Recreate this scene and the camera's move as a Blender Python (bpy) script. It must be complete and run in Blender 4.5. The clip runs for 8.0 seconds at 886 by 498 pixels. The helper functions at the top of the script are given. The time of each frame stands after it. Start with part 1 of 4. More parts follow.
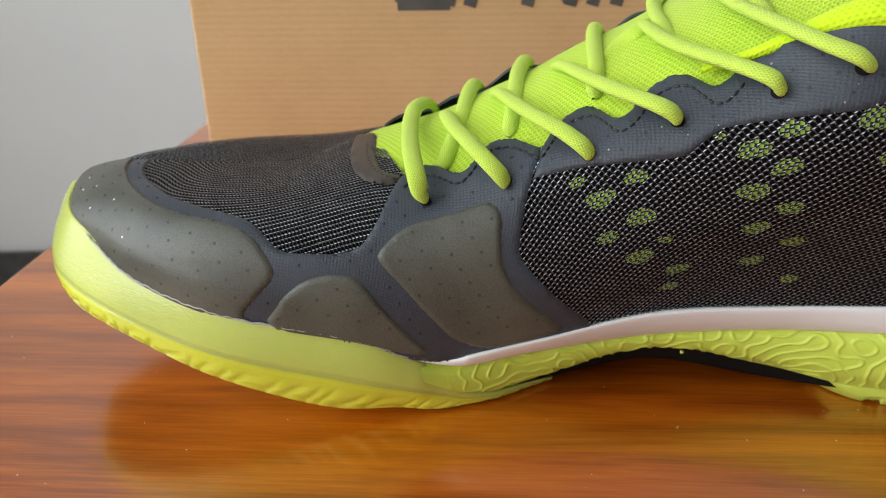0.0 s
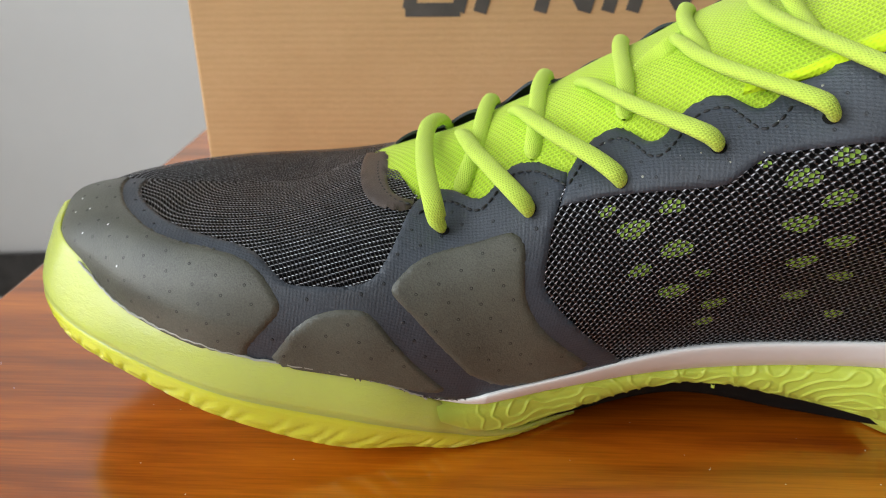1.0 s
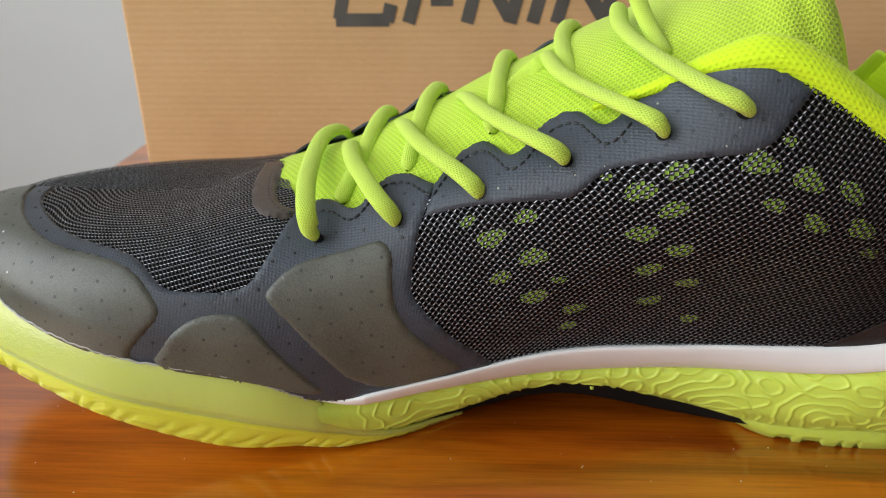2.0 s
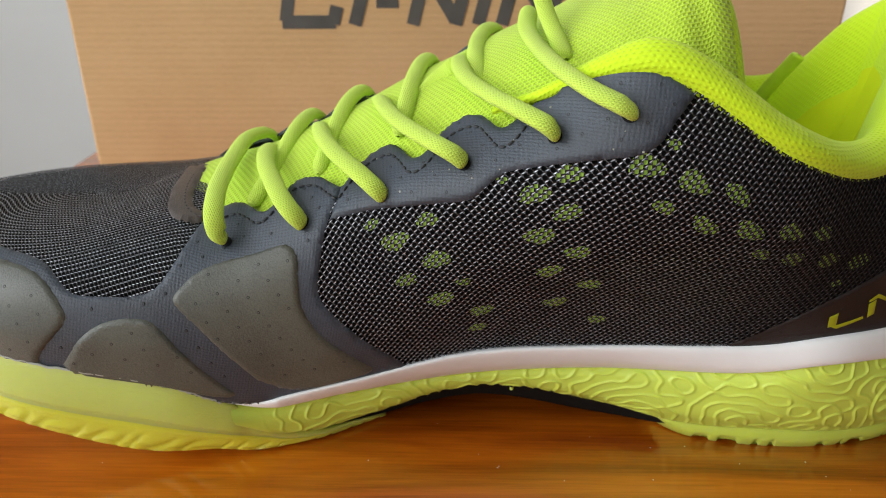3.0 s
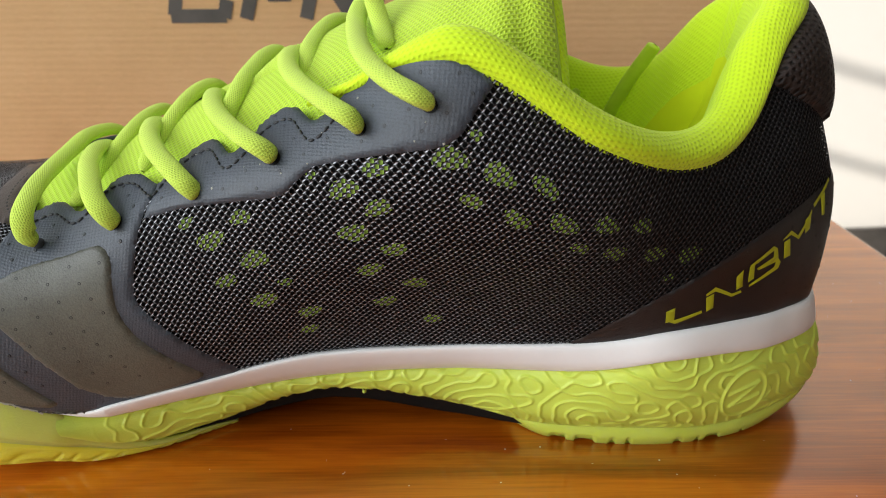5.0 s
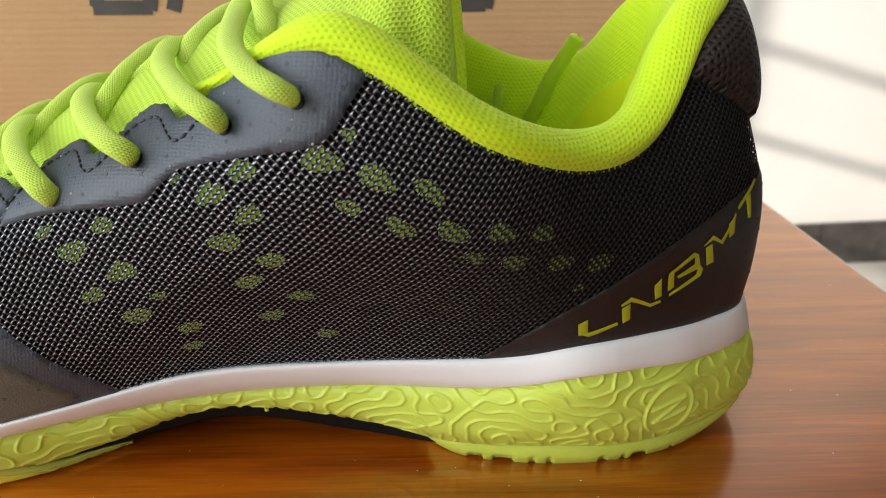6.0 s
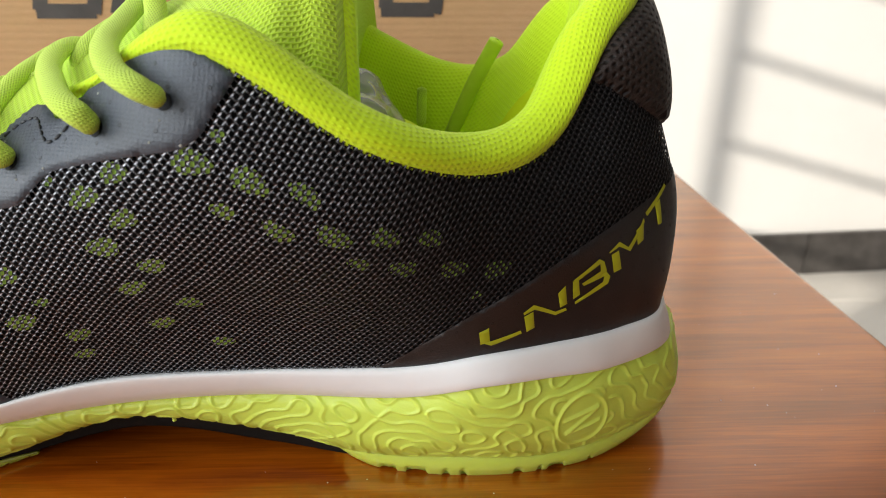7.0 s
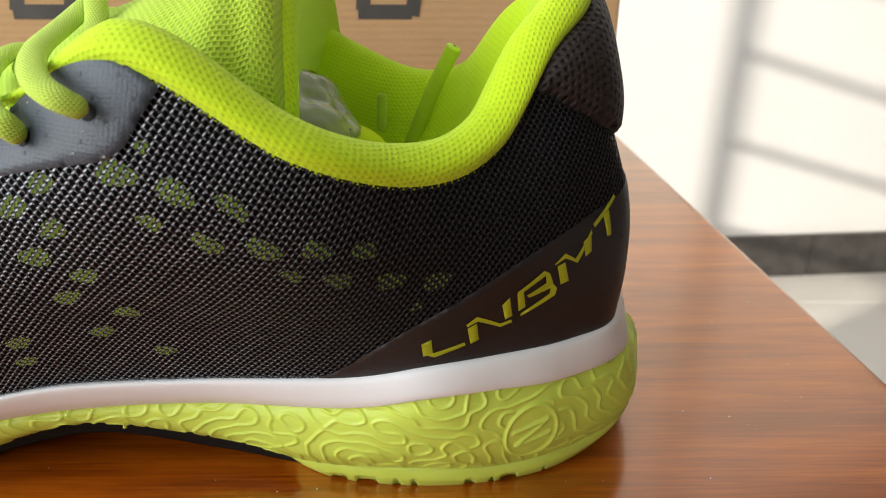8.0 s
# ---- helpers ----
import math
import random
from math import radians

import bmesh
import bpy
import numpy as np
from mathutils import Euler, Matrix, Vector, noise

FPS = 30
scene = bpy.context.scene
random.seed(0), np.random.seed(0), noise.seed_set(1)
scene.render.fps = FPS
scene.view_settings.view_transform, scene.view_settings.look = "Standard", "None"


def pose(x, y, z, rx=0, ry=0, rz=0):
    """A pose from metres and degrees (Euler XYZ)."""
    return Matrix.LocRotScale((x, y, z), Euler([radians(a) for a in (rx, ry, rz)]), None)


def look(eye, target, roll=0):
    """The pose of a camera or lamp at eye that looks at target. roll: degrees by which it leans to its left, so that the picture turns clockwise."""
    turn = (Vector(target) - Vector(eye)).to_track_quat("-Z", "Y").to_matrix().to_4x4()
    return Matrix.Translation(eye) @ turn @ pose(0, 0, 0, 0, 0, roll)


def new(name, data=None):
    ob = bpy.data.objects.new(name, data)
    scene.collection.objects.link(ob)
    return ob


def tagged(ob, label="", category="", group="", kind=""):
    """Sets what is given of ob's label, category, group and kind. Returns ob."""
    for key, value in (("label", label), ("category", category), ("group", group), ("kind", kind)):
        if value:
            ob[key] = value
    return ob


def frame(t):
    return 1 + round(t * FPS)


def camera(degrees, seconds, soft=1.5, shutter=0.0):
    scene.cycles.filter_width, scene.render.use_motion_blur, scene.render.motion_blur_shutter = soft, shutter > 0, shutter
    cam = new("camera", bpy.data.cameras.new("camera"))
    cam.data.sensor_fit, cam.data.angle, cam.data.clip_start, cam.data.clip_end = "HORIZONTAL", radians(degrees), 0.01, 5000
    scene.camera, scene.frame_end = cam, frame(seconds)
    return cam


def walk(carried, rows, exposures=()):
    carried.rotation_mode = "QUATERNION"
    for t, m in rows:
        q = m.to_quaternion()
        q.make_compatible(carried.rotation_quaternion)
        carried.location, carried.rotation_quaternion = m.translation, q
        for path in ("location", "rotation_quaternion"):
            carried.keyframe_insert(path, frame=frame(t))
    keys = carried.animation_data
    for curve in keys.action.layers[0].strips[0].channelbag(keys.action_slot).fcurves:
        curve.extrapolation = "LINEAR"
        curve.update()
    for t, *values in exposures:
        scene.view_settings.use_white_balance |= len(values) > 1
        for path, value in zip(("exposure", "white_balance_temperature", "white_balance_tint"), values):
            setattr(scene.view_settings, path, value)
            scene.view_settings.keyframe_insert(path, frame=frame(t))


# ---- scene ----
cam = camera(63.1, 8.0, 1.0)
PATH = [
    (0, (0.013, -0.003, 0.12), (-0.09, 1.822, -0.693), -0.8),
    (0.5, (0.002, 0.014, 0.12), (-0.102, 1.837, -0.695), -0.8),
    (1, (0.008, 0.011, 0.122), (-0.093, 1.834, -0.695), -0.7),
    (1.5, (0.019, 0.007, 0.123), (-0.076, 1.83, -0.694), -0.7),
    (1.7, (0.026, 0.006, 0.125), (-0.06, 1.832, -0.687), -0.5),
    (3, (0.055, 0.006, 0.127), (0.005, 1.833, -0.687), -0.3),
    (3.5, (0.061, 0.007, 0.128), (0.028, 1.832, -0.688), -0.3),
    (4, (0.066, 0.009, 0.126), (0.045, 1.834, -0.691), -0.3),
    (4.5, (0.074, 0.012, 0.125), (0.073, 1.837, -0.692), -0.3),
    (5, (0.088, 0.012, 0.124), (0.11, 1.838, -0.693), -0.2),
    (5.2, (0.092, 0.015, 0.123), (0.127, 1.827, -0.722), -0.3),
    (6.5, (0.117, 0.026, 0.12), (0.19, 1.853, -0.69), 0.2),
    (7, (0.127, 0.027, 0.119), (0.204, 1.857, -0.686), 0.3),
    (7.5, (0.136, 0.029, 0.12), (0.209, 1.856, -0.69), 0.3),
    (8, (0.14, 0.029, 0.121), (0.197, 1.856, -0.691), 0.5),
]
cam.data.dof.use_dof, cam.data.dof.focus_distance, cam.data.dof.aperture_fstop = True, 0.155, 26.0
walk(cam, [(t, look(eye, target, roll)) for t, eye, target, roll in PATH], [(0.0, -0.30), (4.0, -0.24), (6.5, -0.12), (8.0, -0.10)])

# ---- world, sun and lamps ----
world = bpy.data.worlds.new("sky")
scene.world = world
world.use_nodes = True
wn = world.node_tree.nodes
sky = wn.new("ShaderNodeTexSky")
sky.sky_type, sky.sun_disc, sky.sun_elevation, sky.sun_rotation = "NISHITA", False, radians(14), radians(239)
wn["Background"].inputs[1].default_value = 0.12
world.node_tree.links.new(sky.outputs[0], wn["Background"].inputs[0])

SUN_WAY = Vector((1.0, 0.60, -0.29))
sun = new("sun", bpy.data.lights.new("sun", "SUN"))
sun.data.energy, sun.data.angle, sun.data.color = 7.1, radians(0.75), (1.0, 0.92, 0.80)
sun.matrix_world = look((-6, -3.5, 3), Vector((-6, -3.5, 3)) + SUN_WAY)


def window_lamp(name, eye, target, wide, high, watts, colour):
    lamp = new(name, bpy.data.lights.new(name, "AREA"))
    lamp.data.shape, lamp.data.size, lamp.data.size_y = "RECTANGLE", wide, high
    lamp.data.energy, lamp.data.color = watts, colour
    lamp.matrix_world = look(eye, target)
    return lamp


# added lamp in an unseen opening, brings low side light and net glints
window_lamp("fill_tall_opening", (-1.59, -0.82, 0.92), (0, -0.82, 0.92), 1.02, 1.64, 38, (0.84, 0.92, 1.0))
# lamp in an unseen window, set from how light falls on the box
window_lamp("daylight_back_window", (-0.90, -1.44, 0.80), (-0.90, 0, 0.80), 1.16, 1.30, 12, (1.0, 0.965, 0.92))
window_lamp("daylight_side_window", (-1.59, 0.21, 1.15), (0, 0.21, 1.15), 1.0, 2.2, 25, (0.88, 0.94, 1.0))

# ---- materials ----


def nodes_of(name):
    m = bpy.data.materials.new(name)
    m.use_nodes = True
    nt = m.node_tree
    return m, nt, nt.nodes["Principled BSDF"]


def link(nt, a, b):
    nt.links.new(a, b)


def math_node(nt, op, a, b=None, c=None):
    n = nt.nodes.new("ShaderNodeMath")
    n.operation = op
    for i, v in enumerate((a, b, c)):
        if v is None:
            continue
        if isinstance(v, (int, float)):
            n.inputs[i].default_value = v
        else:
            nt.links.new(v, n.inputs[i])
    return n.outputs[0]


def ramp(nt, fac, stops):
    n = nt.nodes.new("ShaderNodeValToRGB")
    el = n.color_ramp.elements
    while len(el) < len(stops):
        el.new(0.5)
    for e, (p, c) in zip(el, stops):
        e.position, e.color = p, (*c, 1)
    nt.links.new(fac, n.inputs[0])
    return n.outputs[0]


def noise_tex(nt, co, scale, detail=4.0, rough=0.6, distort=0.0):
    n = nt.nodes.new("ShaderNodeTexNoise")
    n.inputs["Scale"].default_value, n.inputs["Detail"].default_value = scale, detail
    n.inputs["Roughness"].default_value, n.inputs["Distortion"].default_value = rough, distort
    nt.links.new(co, n.inputs["Vector"])
    return n.outputs["Fac"]


def coords(nt, kind="Object", scale=(1, 1, 1), rot=(0, 0, 0)):
    tc = nt.nodes.new("ShaderNodeTexCoord")
    mp = nt.nodes.new("ShaderNodeMapping")
    mp.inputs["Scale"].default_value, mp.inputs["Rotation"].default_value = scale, rot
    nt.links.new(tc.outputs[kind], mp.inputs["Vector"])
    return mp.outputs[0]


def bump(nt, bs, height, strength, dist):
    b = nt.nodes.new("ShaderNodeBump")
    b.inputs["Strength"].default_value, b.inputs["Distance"].default_value = strength, dist
    nt.links.new(height, b.inputs["Height"])
    nt.links.new(b.outputs[0], bs.inputs["Normal"])


def plain(name, colour, rough=0.6, vary=0.15, scale=60, bumps=0.0, dist=0.0004, spec=0.5, grain=900):
    """A surface of one colour with broad mottling and fine grain."""
    m, nt, bs = nodes_of(name)
    co = coords(nt)
    broad = noise_tex(nt, co, scale)
    lo, hi = [tuple(min(1, c * k) for c in colour) for k in (1 - vary, 1 + vary)]
    link(nt, ramp(nt, broad, [(0.3, lo), (0.7, hi)]), bs.inputs["Base Color"])
    fine = noise_tex(nt, co, grain, 3)
    link(nt, math_node(nt, "MULTIPLY_ADD", fine, 0.2, rough - 0.1), bs.inputs["Roughness"])
    bs.inputs["Specular IOR Level"].default_value = spec
    if bumps:
        bump(nt, bs, fine, bumps, dist)
    return m


def table_wood():
    m, nt, bs = nodes_of("varnished_wood")
    co = coords(nt, "Object", (1.2, 16, 16))
    g = noise_tex(nt, co, 5, 8, 0.62, 0.6)
    fine = noise_tex(nt, coords(nt, "Object", (8, 260, 60)), 5, 4, 0.6)
    broad = noise_tex(nt, coords(nt, "Object", (2, 5, 5)), 2.2, 3)
    mixv = math_node(nt, "ADD", math_node(nt, "MULTIPLY", g, 0.6), math_node(nt, "MULTIPLY", broad, 0.4))
    mixv = math_node(nt, "ADD", mixv, math_node(nt, "MULTIPLY_ADD", fine, 0.26, -0.13))
    link(nt, ramp(nt, mixv, [(0.30, (0.085, 0.015, 0.001)), (0.42, (0.27, 0.058, 0.002)), (0.54, (0.54, 0.150, 0.008)), (0.70, (0.80, 0.280, 0.022))]), bs.inputs["Base Color"])
    bs.inputs["Roughness"].default_value = 0.32
    bs.inputs["Specular IOR Level"].default_value, bs.inputs["IOR"].default_value = 1.0, 1.7
    bs.inputs["Specular Tint"].default_value = (1.0, 0.58, 0.34, 1)
    bs.inputs["Coat Weight"].default_value, bs.inputs["Coat IOR"].default_value = 1.0, 1.9
    bs.inputs["Coat Tint"].default_value = (1.0, 0.80, 0.50, 1)
    dust = noise_tex(nt, coords(nt), 40, 5)
    link(nt, math_node(nt, "MULTIPLY_ADD", dust, 0.12, 0.10), bs.inputs["Coat Roughness"])
    bump(nt, bs, fine, 0.05, 0.0003)
    return m


def cardboard():
    """Brown kraft board: flutes showing through as level lines, long fibres and blotches."""
    m, nt, bs = nodes_of("cardboard")
    ribs = nt.nodes.new("ShaderNodeTexWave")
    ribs.bands_direction = "Z"
    ribs.inputs["Scale"].default_value, ribs.inputs["Distortion"].default_value, ribs.inputs["Detail"].default_value = 105, 1.4, 3
    ribs.inputs["Detail Scale"].default_value = 3.0
    link(nt, coords(nt), ribs.inputs["Vector"])
    streak = noise_tex(nt, coords(nt, "Object", (3, 3, 520)), 1, 3, 0.7)
    fibre = noise_tex(nt, coords(nt, "Object", (60, 60, 420)), 4, 6, 0.7)
    broad = noise_tex(nt, coords(nt), 14, 5)
    v = math_node(nt, "ADD", math_node(nt, "MULTIPLY", ribs.outputs["Fac"], 0.07), math_node(nt, "MULTIPLY", fibre, 0.30))
    v = math_node(nt, "ADD", v, math_node(nt, "ADD", math_node(nt, "MULTIPLY", broad, 0.46), math_node(nt, "MULTIPLY", streak, 0.14)))
    link(nt, ramp(nt, v, [(0.25, (0.56, 0.330, 0.155)), (0.50, (0.69, 0.430, 0.212)), (0.80, (0.80, 0.530, 0.290))]), bs.inputs["Base Color"])
    bs.inputs["Roughness"].default_value = 0.8
    bs.inputs["Specular IOR Level"].default_value = 0.3
    bump(nt, bs, v, 0.9, 0.0008)
    return m


def net_fabric(name, across, rise, thread, ridge_glint, opening, lean=0.0, gloss=0.40):
    """An open knitted net: a lattice of twisted threads round staggered holes that let the lining show."""
    m, nt, bs = nodes_of(name)
    tc = nt.nodes.new("ShaderNodeTexCoord")
    wob = nt.nodes.new("ShaderNodeTexNoise")
    wob.inputs["Scale"].default_value, wob.inputs["Detail"].default_value = 140, 2
    link(nt, tc.outputs["UV"], wob.inputs["Vector"])
    shift = nt.nodes.new("ShaderNodeVectorMath")
    shift.operation = "MULTIPLY_ADD"
    link(nt, wob.outputs["Color"], shift.inputs[0])
    shift.inputs[1].default_value = (across * 0.7,) * 3
    link(nt, tc.outputs["UV"], shift.inputs[2])
    mp = nt.nodes.new("ShaderNodeMapping")
    mp.vector_type = "TEXTURE"
    mp.inputs["Rotation"].default_value, mp.inputs["Scale"].default_value = (0, 0, radians(lean)), (across, rise, 1)
    link(nt, shift.outputs[0], mp.inputs["Vector"])
    sep = nt.nodes.new("ShaderNodeSeparateXYZ")
    link(nt, mp.outputs[0], sep.inputs[0])
    two_pi = 2 * math.pi
    along = math_node(nt, "MULTIPLY", math_node(nt, "ADD", sep.outputs["Y"], sep.outputs["X"]), 0.5)
    beside = math_node(nt, "MULTIPLY", math_node(nt, "SUBTRACT", sep.outputs["Y"], sep.outputs["X"]), 0.5)
    ca = math_node(nt, "COSINE", math_node(nt, "MULTIPLY", along, two_pi))
    cb = math_node(nt, "COSINE", math_node(nt, "MULTIPLY", beside, two_pi))
    # cb is 1 on the ridge threads, ca on the short threads that tie them
    total = math_node(nt, "ADD", math_node(nt, "MULTIPLY", ca, 0.9), math_node(nt, "MULTIPLY", cb, 1.1))
    # towards the heel the knit is tighter: smaller holes, rougher yarn, painted glints fading
    raw = nt.nodes.new("ShaderNodeSeparateXYZ")
    link(nt, tc.outputs["UV"], raw.inputs[0])
    heelward = nt.nodes.new("ShaderNodeMapRange")
    heelward.interpolation_type = "SMOOTHSTEP"
    heelward.inputs["From Min"].default_value, heelward.inputs["From Max"].default_value = 0.085, 0.150
    link(nt, raw.outputs["X"], heelward.inputs["Value"])
    heelward = heelward.outputs[0]
    mask = nt.nodes.new("ShaderNodeMapRange")
    mask.interpolation_type = "SMOOTHSTEP"
    mask.inputs["From Min"].default_value, mask.inputs["From Max"].default_value = opening - 0.2, opening + 0.2
    link(nt, math_node(nt, "MULTIPLY_ADD", heelward, 0.75, total), mask.inputs["Value"])
    # the ridge threads are twisted; glints are painted where a strand crosses each stitch
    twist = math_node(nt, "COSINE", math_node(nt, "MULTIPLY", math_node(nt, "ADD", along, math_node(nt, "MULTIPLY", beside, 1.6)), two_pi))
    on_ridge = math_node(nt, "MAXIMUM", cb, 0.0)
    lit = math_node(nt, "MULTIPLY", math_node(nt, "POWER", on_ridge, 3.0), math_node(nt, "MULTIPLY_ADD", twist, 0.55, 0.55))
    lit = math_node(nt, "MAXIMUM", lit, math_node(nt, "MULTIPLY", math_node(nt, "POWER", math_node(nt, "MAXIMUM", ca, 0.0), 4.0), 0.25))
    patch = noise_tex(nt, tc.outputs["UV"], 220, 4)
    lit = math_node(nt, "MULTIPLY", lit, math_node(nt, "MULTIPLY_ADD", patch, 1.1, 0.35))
    # painted glints weaken at the heel, which turns away from the window
    lit = math_node(nt, "MULTIPLY", lit, math_node(nt, "MULTIPLY_ADD", heelward, -0.75, 1.0))
    link(nt, ramp(nt, lit, [(0.2, thread), (0.95, ridge_glint)]), bs.inputs["Base Color"])
    link(nt, math_node(nt, "MULTIPLY_ADD", heelward, 0.3, gloss), bs.inputs["Roughness"])
    link(nt, math_node(nt, "MULTIPLY_ADD", lit, 2.4, 0.02), bs.inputs["Specular IOR Level"])
    bs.inputs["IOR"].default_value = 1.6
    fine = noise_tex(nt, tc.outputs["UV"], 2600, 2)
    height = math_node(nt, "ADD", math_node(nt, "MULTIPLY", total, 0.5), math_node(nt, "MULTIPLY_ADD", twist, 0.28, math_node(nt, "MULTIPLY", fine, 0.35)))
    bump(nt, bs, height, 0.9, across * 0.30)
    link(nt, mask.outputs[0], bs.inputs["Alpha"])
    return m


def knit(name, colour, pitch, depth=0.9, dark=0.45, rough=0.75, stretch=0.8, angle=12.0, waffle=False, sheen=0.15):
    """A dense knit: staggered little stitches with pits between them."""
    m, nt, bs = nodes_of(name)
    tc = nt.nodes.new("ShaderNodeTexCoord")
    mp = nt.nodes.new("ShaderNodeMapping")
    mp.vector_type = "TEXTURE"
    mp.inputs["Rotation"].default_value, mp.inputs["Scale"].default_value = (0, 0, radians(angle)), (pitch, pitch * stretch, 1)
    link(nt, tc.outputs["UV"], mp.inputs["Vector"])
    sep = nt.nodes.new("ShaderNodeSeparateXYZ")
    link(nt, mp.outputs[0], sep.inputs[0])
    row = math_node(nt, "FLOOR", sep.outputs["Y"])
    x = math_node(nt, "ADD", sep.outputs["X"], math_node(nt, "MULTIPLY", row, 0.5))
    cx = math_node(nt, "MULTIPLY_ADD", math_node(nt, "COSINE", math_node(nt, "MULTIPLY", x, 2 * math.pi)), 0.5, 0.5)
    cy = math_node(nt, "MULTIPLY_ADD", math_node(nt, "COSINE", math_node(nt, "MULTIPLY", math_node(nt, "ADD", sep.outputs["Y"], 0.5), 2 * math.pi)), 0.5, 0.5)
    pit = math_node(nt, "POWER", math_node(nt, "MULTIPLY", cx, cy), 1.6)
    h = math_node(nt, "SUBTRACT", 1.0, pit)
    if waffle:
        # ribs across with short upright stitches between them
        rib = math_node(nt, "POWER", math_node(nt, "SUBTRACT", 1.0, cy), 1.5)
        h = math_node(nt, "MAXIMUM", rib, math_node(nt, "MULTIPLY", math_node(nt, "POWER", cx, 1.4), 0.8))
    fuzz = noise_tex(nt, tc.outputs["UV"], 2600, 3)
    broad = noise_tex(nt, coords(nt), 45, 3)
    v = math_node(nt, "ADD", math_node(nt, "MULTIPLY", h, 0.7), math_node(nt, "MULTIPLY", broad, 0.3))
    # dark puts the shade of the pits and gaps into the colour
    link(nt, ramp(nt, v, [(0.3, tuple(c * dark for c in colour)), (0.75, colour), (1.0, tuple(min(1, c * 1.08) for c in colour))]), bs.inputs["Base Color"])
    bs.inputs["Roughness"].default_value = rough
    bs.inputs["Specular IOR Level"].default_value = 0.25
    bs.inputs["Sheen Weight"].default_value = sheen
    bump(nt, bs, math_node(nt, "ADD", h, math_node(nt, "MULTIPLY", fuzz, 0.4)), depth, pitch * 0.35)
    return m


def film_grid(name, colour, pitch, rough, relief, spec=0.5):
    """Welded film with a fine woven grid pressed through it."""
    m, nt, bs = nodes_of(name)
    tc = nt.nodes.new("ShaderNodeTexCoord")
    mp = nt.nodes.new("ShaderNodeMapping")
    mp.vector_type = "TEXTURE"
    mp.inputs["Rotation"].default_value, mp.inputs["Scale"].default_value = (0, 0, radians(38)), (pitch, pitch * 0.8, 1)
    link(nt, tc.outputs["UV"], mp.inputs["Vector"])
    sep = nt.nodes.new("ShaderNodeSeparateXYZ")
    link(nt, mp.outputs[0], sep.inputs[0])
    a = math_node(nt, "SINE", math_node(nt, "MULTIPLY", sep.outputs["X"], 2 * math.pi))
    b = math_node(nt, "SINE", math_node(nt, "MULTIPLY", sep.outputs["Y"], 2 * math.pi))
    grid = math_node(nt, "MULTIPLY", a, b)
    fine = noise_tex(nt, coords(nt), 2500, 3)
    broad = noise_tex(nt, coords(nt), 55, 4)
    lo, hi = [tuple(c * k for c in colour) for k in (0.68, 1.4)]
    link(nt, ramp(nt, math_node(nt, "ADD", math_node(nt, "MULTIPLY", broad, 0.5), math_node(nt, "MULTIPLY", fine, 0.5)), [(0.35, lo), (0.65, hi)]), bs.inputs["Base Color"])
    link(nt, math_node(nt, "MULTIPLY_ADD", broad, 0.2, rough - 0.1), bs.inputs["Roughness"])
    bs.inputs["Specular IOR Level"].default_value = spec
    bump(nt, bs, math_node(nt, "ADD", math_node(nt, "MULTIPLY", grid, relief), math_node(nt, "MULTIPLY", fine, 1.0)), 0.6, 0.00018)
    return m


def rubber(name, colour, sub, rough):
    m, nt, bs = nodes_of(name)
    co = coords(nt)
    broad = noise_tex(nt, co, 30, 3)
    link(nt, ramp(nt, broad, [(0.3, tuple(c * 0.9 for c in colour)), (0.7, colour)]), bs.inputs["Base Color"])
    bs.inputs["Roughness"].default_value = rough
    bs.inputs["Subsurface Weight"].default_value = sub
    bs.inputs["Subsurface Radius"].default_value = (1.0, 1.0, 0.25)
    bs.inputs["Subsurface Scale"].default_value = 0.004
    bump(nt, bs, noise_tex(nt, coords(nt, "Object", (1, 1, 2.6)), 420, 5, 0.65, 0.8), 0.28, 0.0005)
    return m


def glassy(name, colour, rough):
    m, nt, bs = nodes_of(name)
    bs.inputs["Base Color"].default_value = (*colour, 1)
    bs.inputs["Roughness"].default_value = rough
    bs.inputs["Transmission Weight"].default_value = 0.7
    return m


WOOD = table_wood()
CARD = cardboard()
INK = plain("dark_print", (0.095, 0.085, 0.076), 0.7, 0.2)
WALL = plain("white_wall_paint", (0.78, 0.77, 0.75), 0.8, 0.03, 3, 0.1, 0.001)
# for unseen walls: darker than the seen one to weaken bounced light
DIM = plain("grey_unseen_wall", (0.36, 0.34, 0.32), 0.85, 0.05, 3)
# made-up dark tone of the unseen east wall, limits light on the heel
CLAY = plain("brown_unseen_wall", (0.17, 0.115, 0.075), 0.85, 0.06, 3)
INNER = plain("lime_inner_lining", (0.72, 0.86, 0.014), 0.8, 0.05, 40, 0.15, 0.0003, 0.2)
SKIRT = plain("dark_stone", (0.06, 0.055, 0.052), 0.3, 0.35, 25)
FLOOR = plain("cream_tile", (0.72, 0.69, 0.64), 0.25, 0.05, 6)
GROUT = plain("grout", (0.4, 0.38, 0.35), 0.9, 0.1)
METAL = plain("painted_bar", (0.2, 0.18, 0.16), 0.5, 0.1)
LIME = (0.64, 0.89, 0.016)
# black thread; the pale second colour paints its glints
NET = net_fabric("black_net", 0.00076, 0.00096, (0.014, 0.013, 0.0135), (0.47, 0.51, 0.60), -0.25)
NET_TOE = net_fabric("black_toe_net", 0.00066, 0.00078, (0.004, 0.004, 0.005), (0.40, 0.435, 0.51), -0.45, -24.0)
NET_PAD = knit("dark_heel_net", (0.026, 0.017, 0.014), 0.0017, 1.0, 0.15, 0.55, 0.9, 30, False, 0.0)
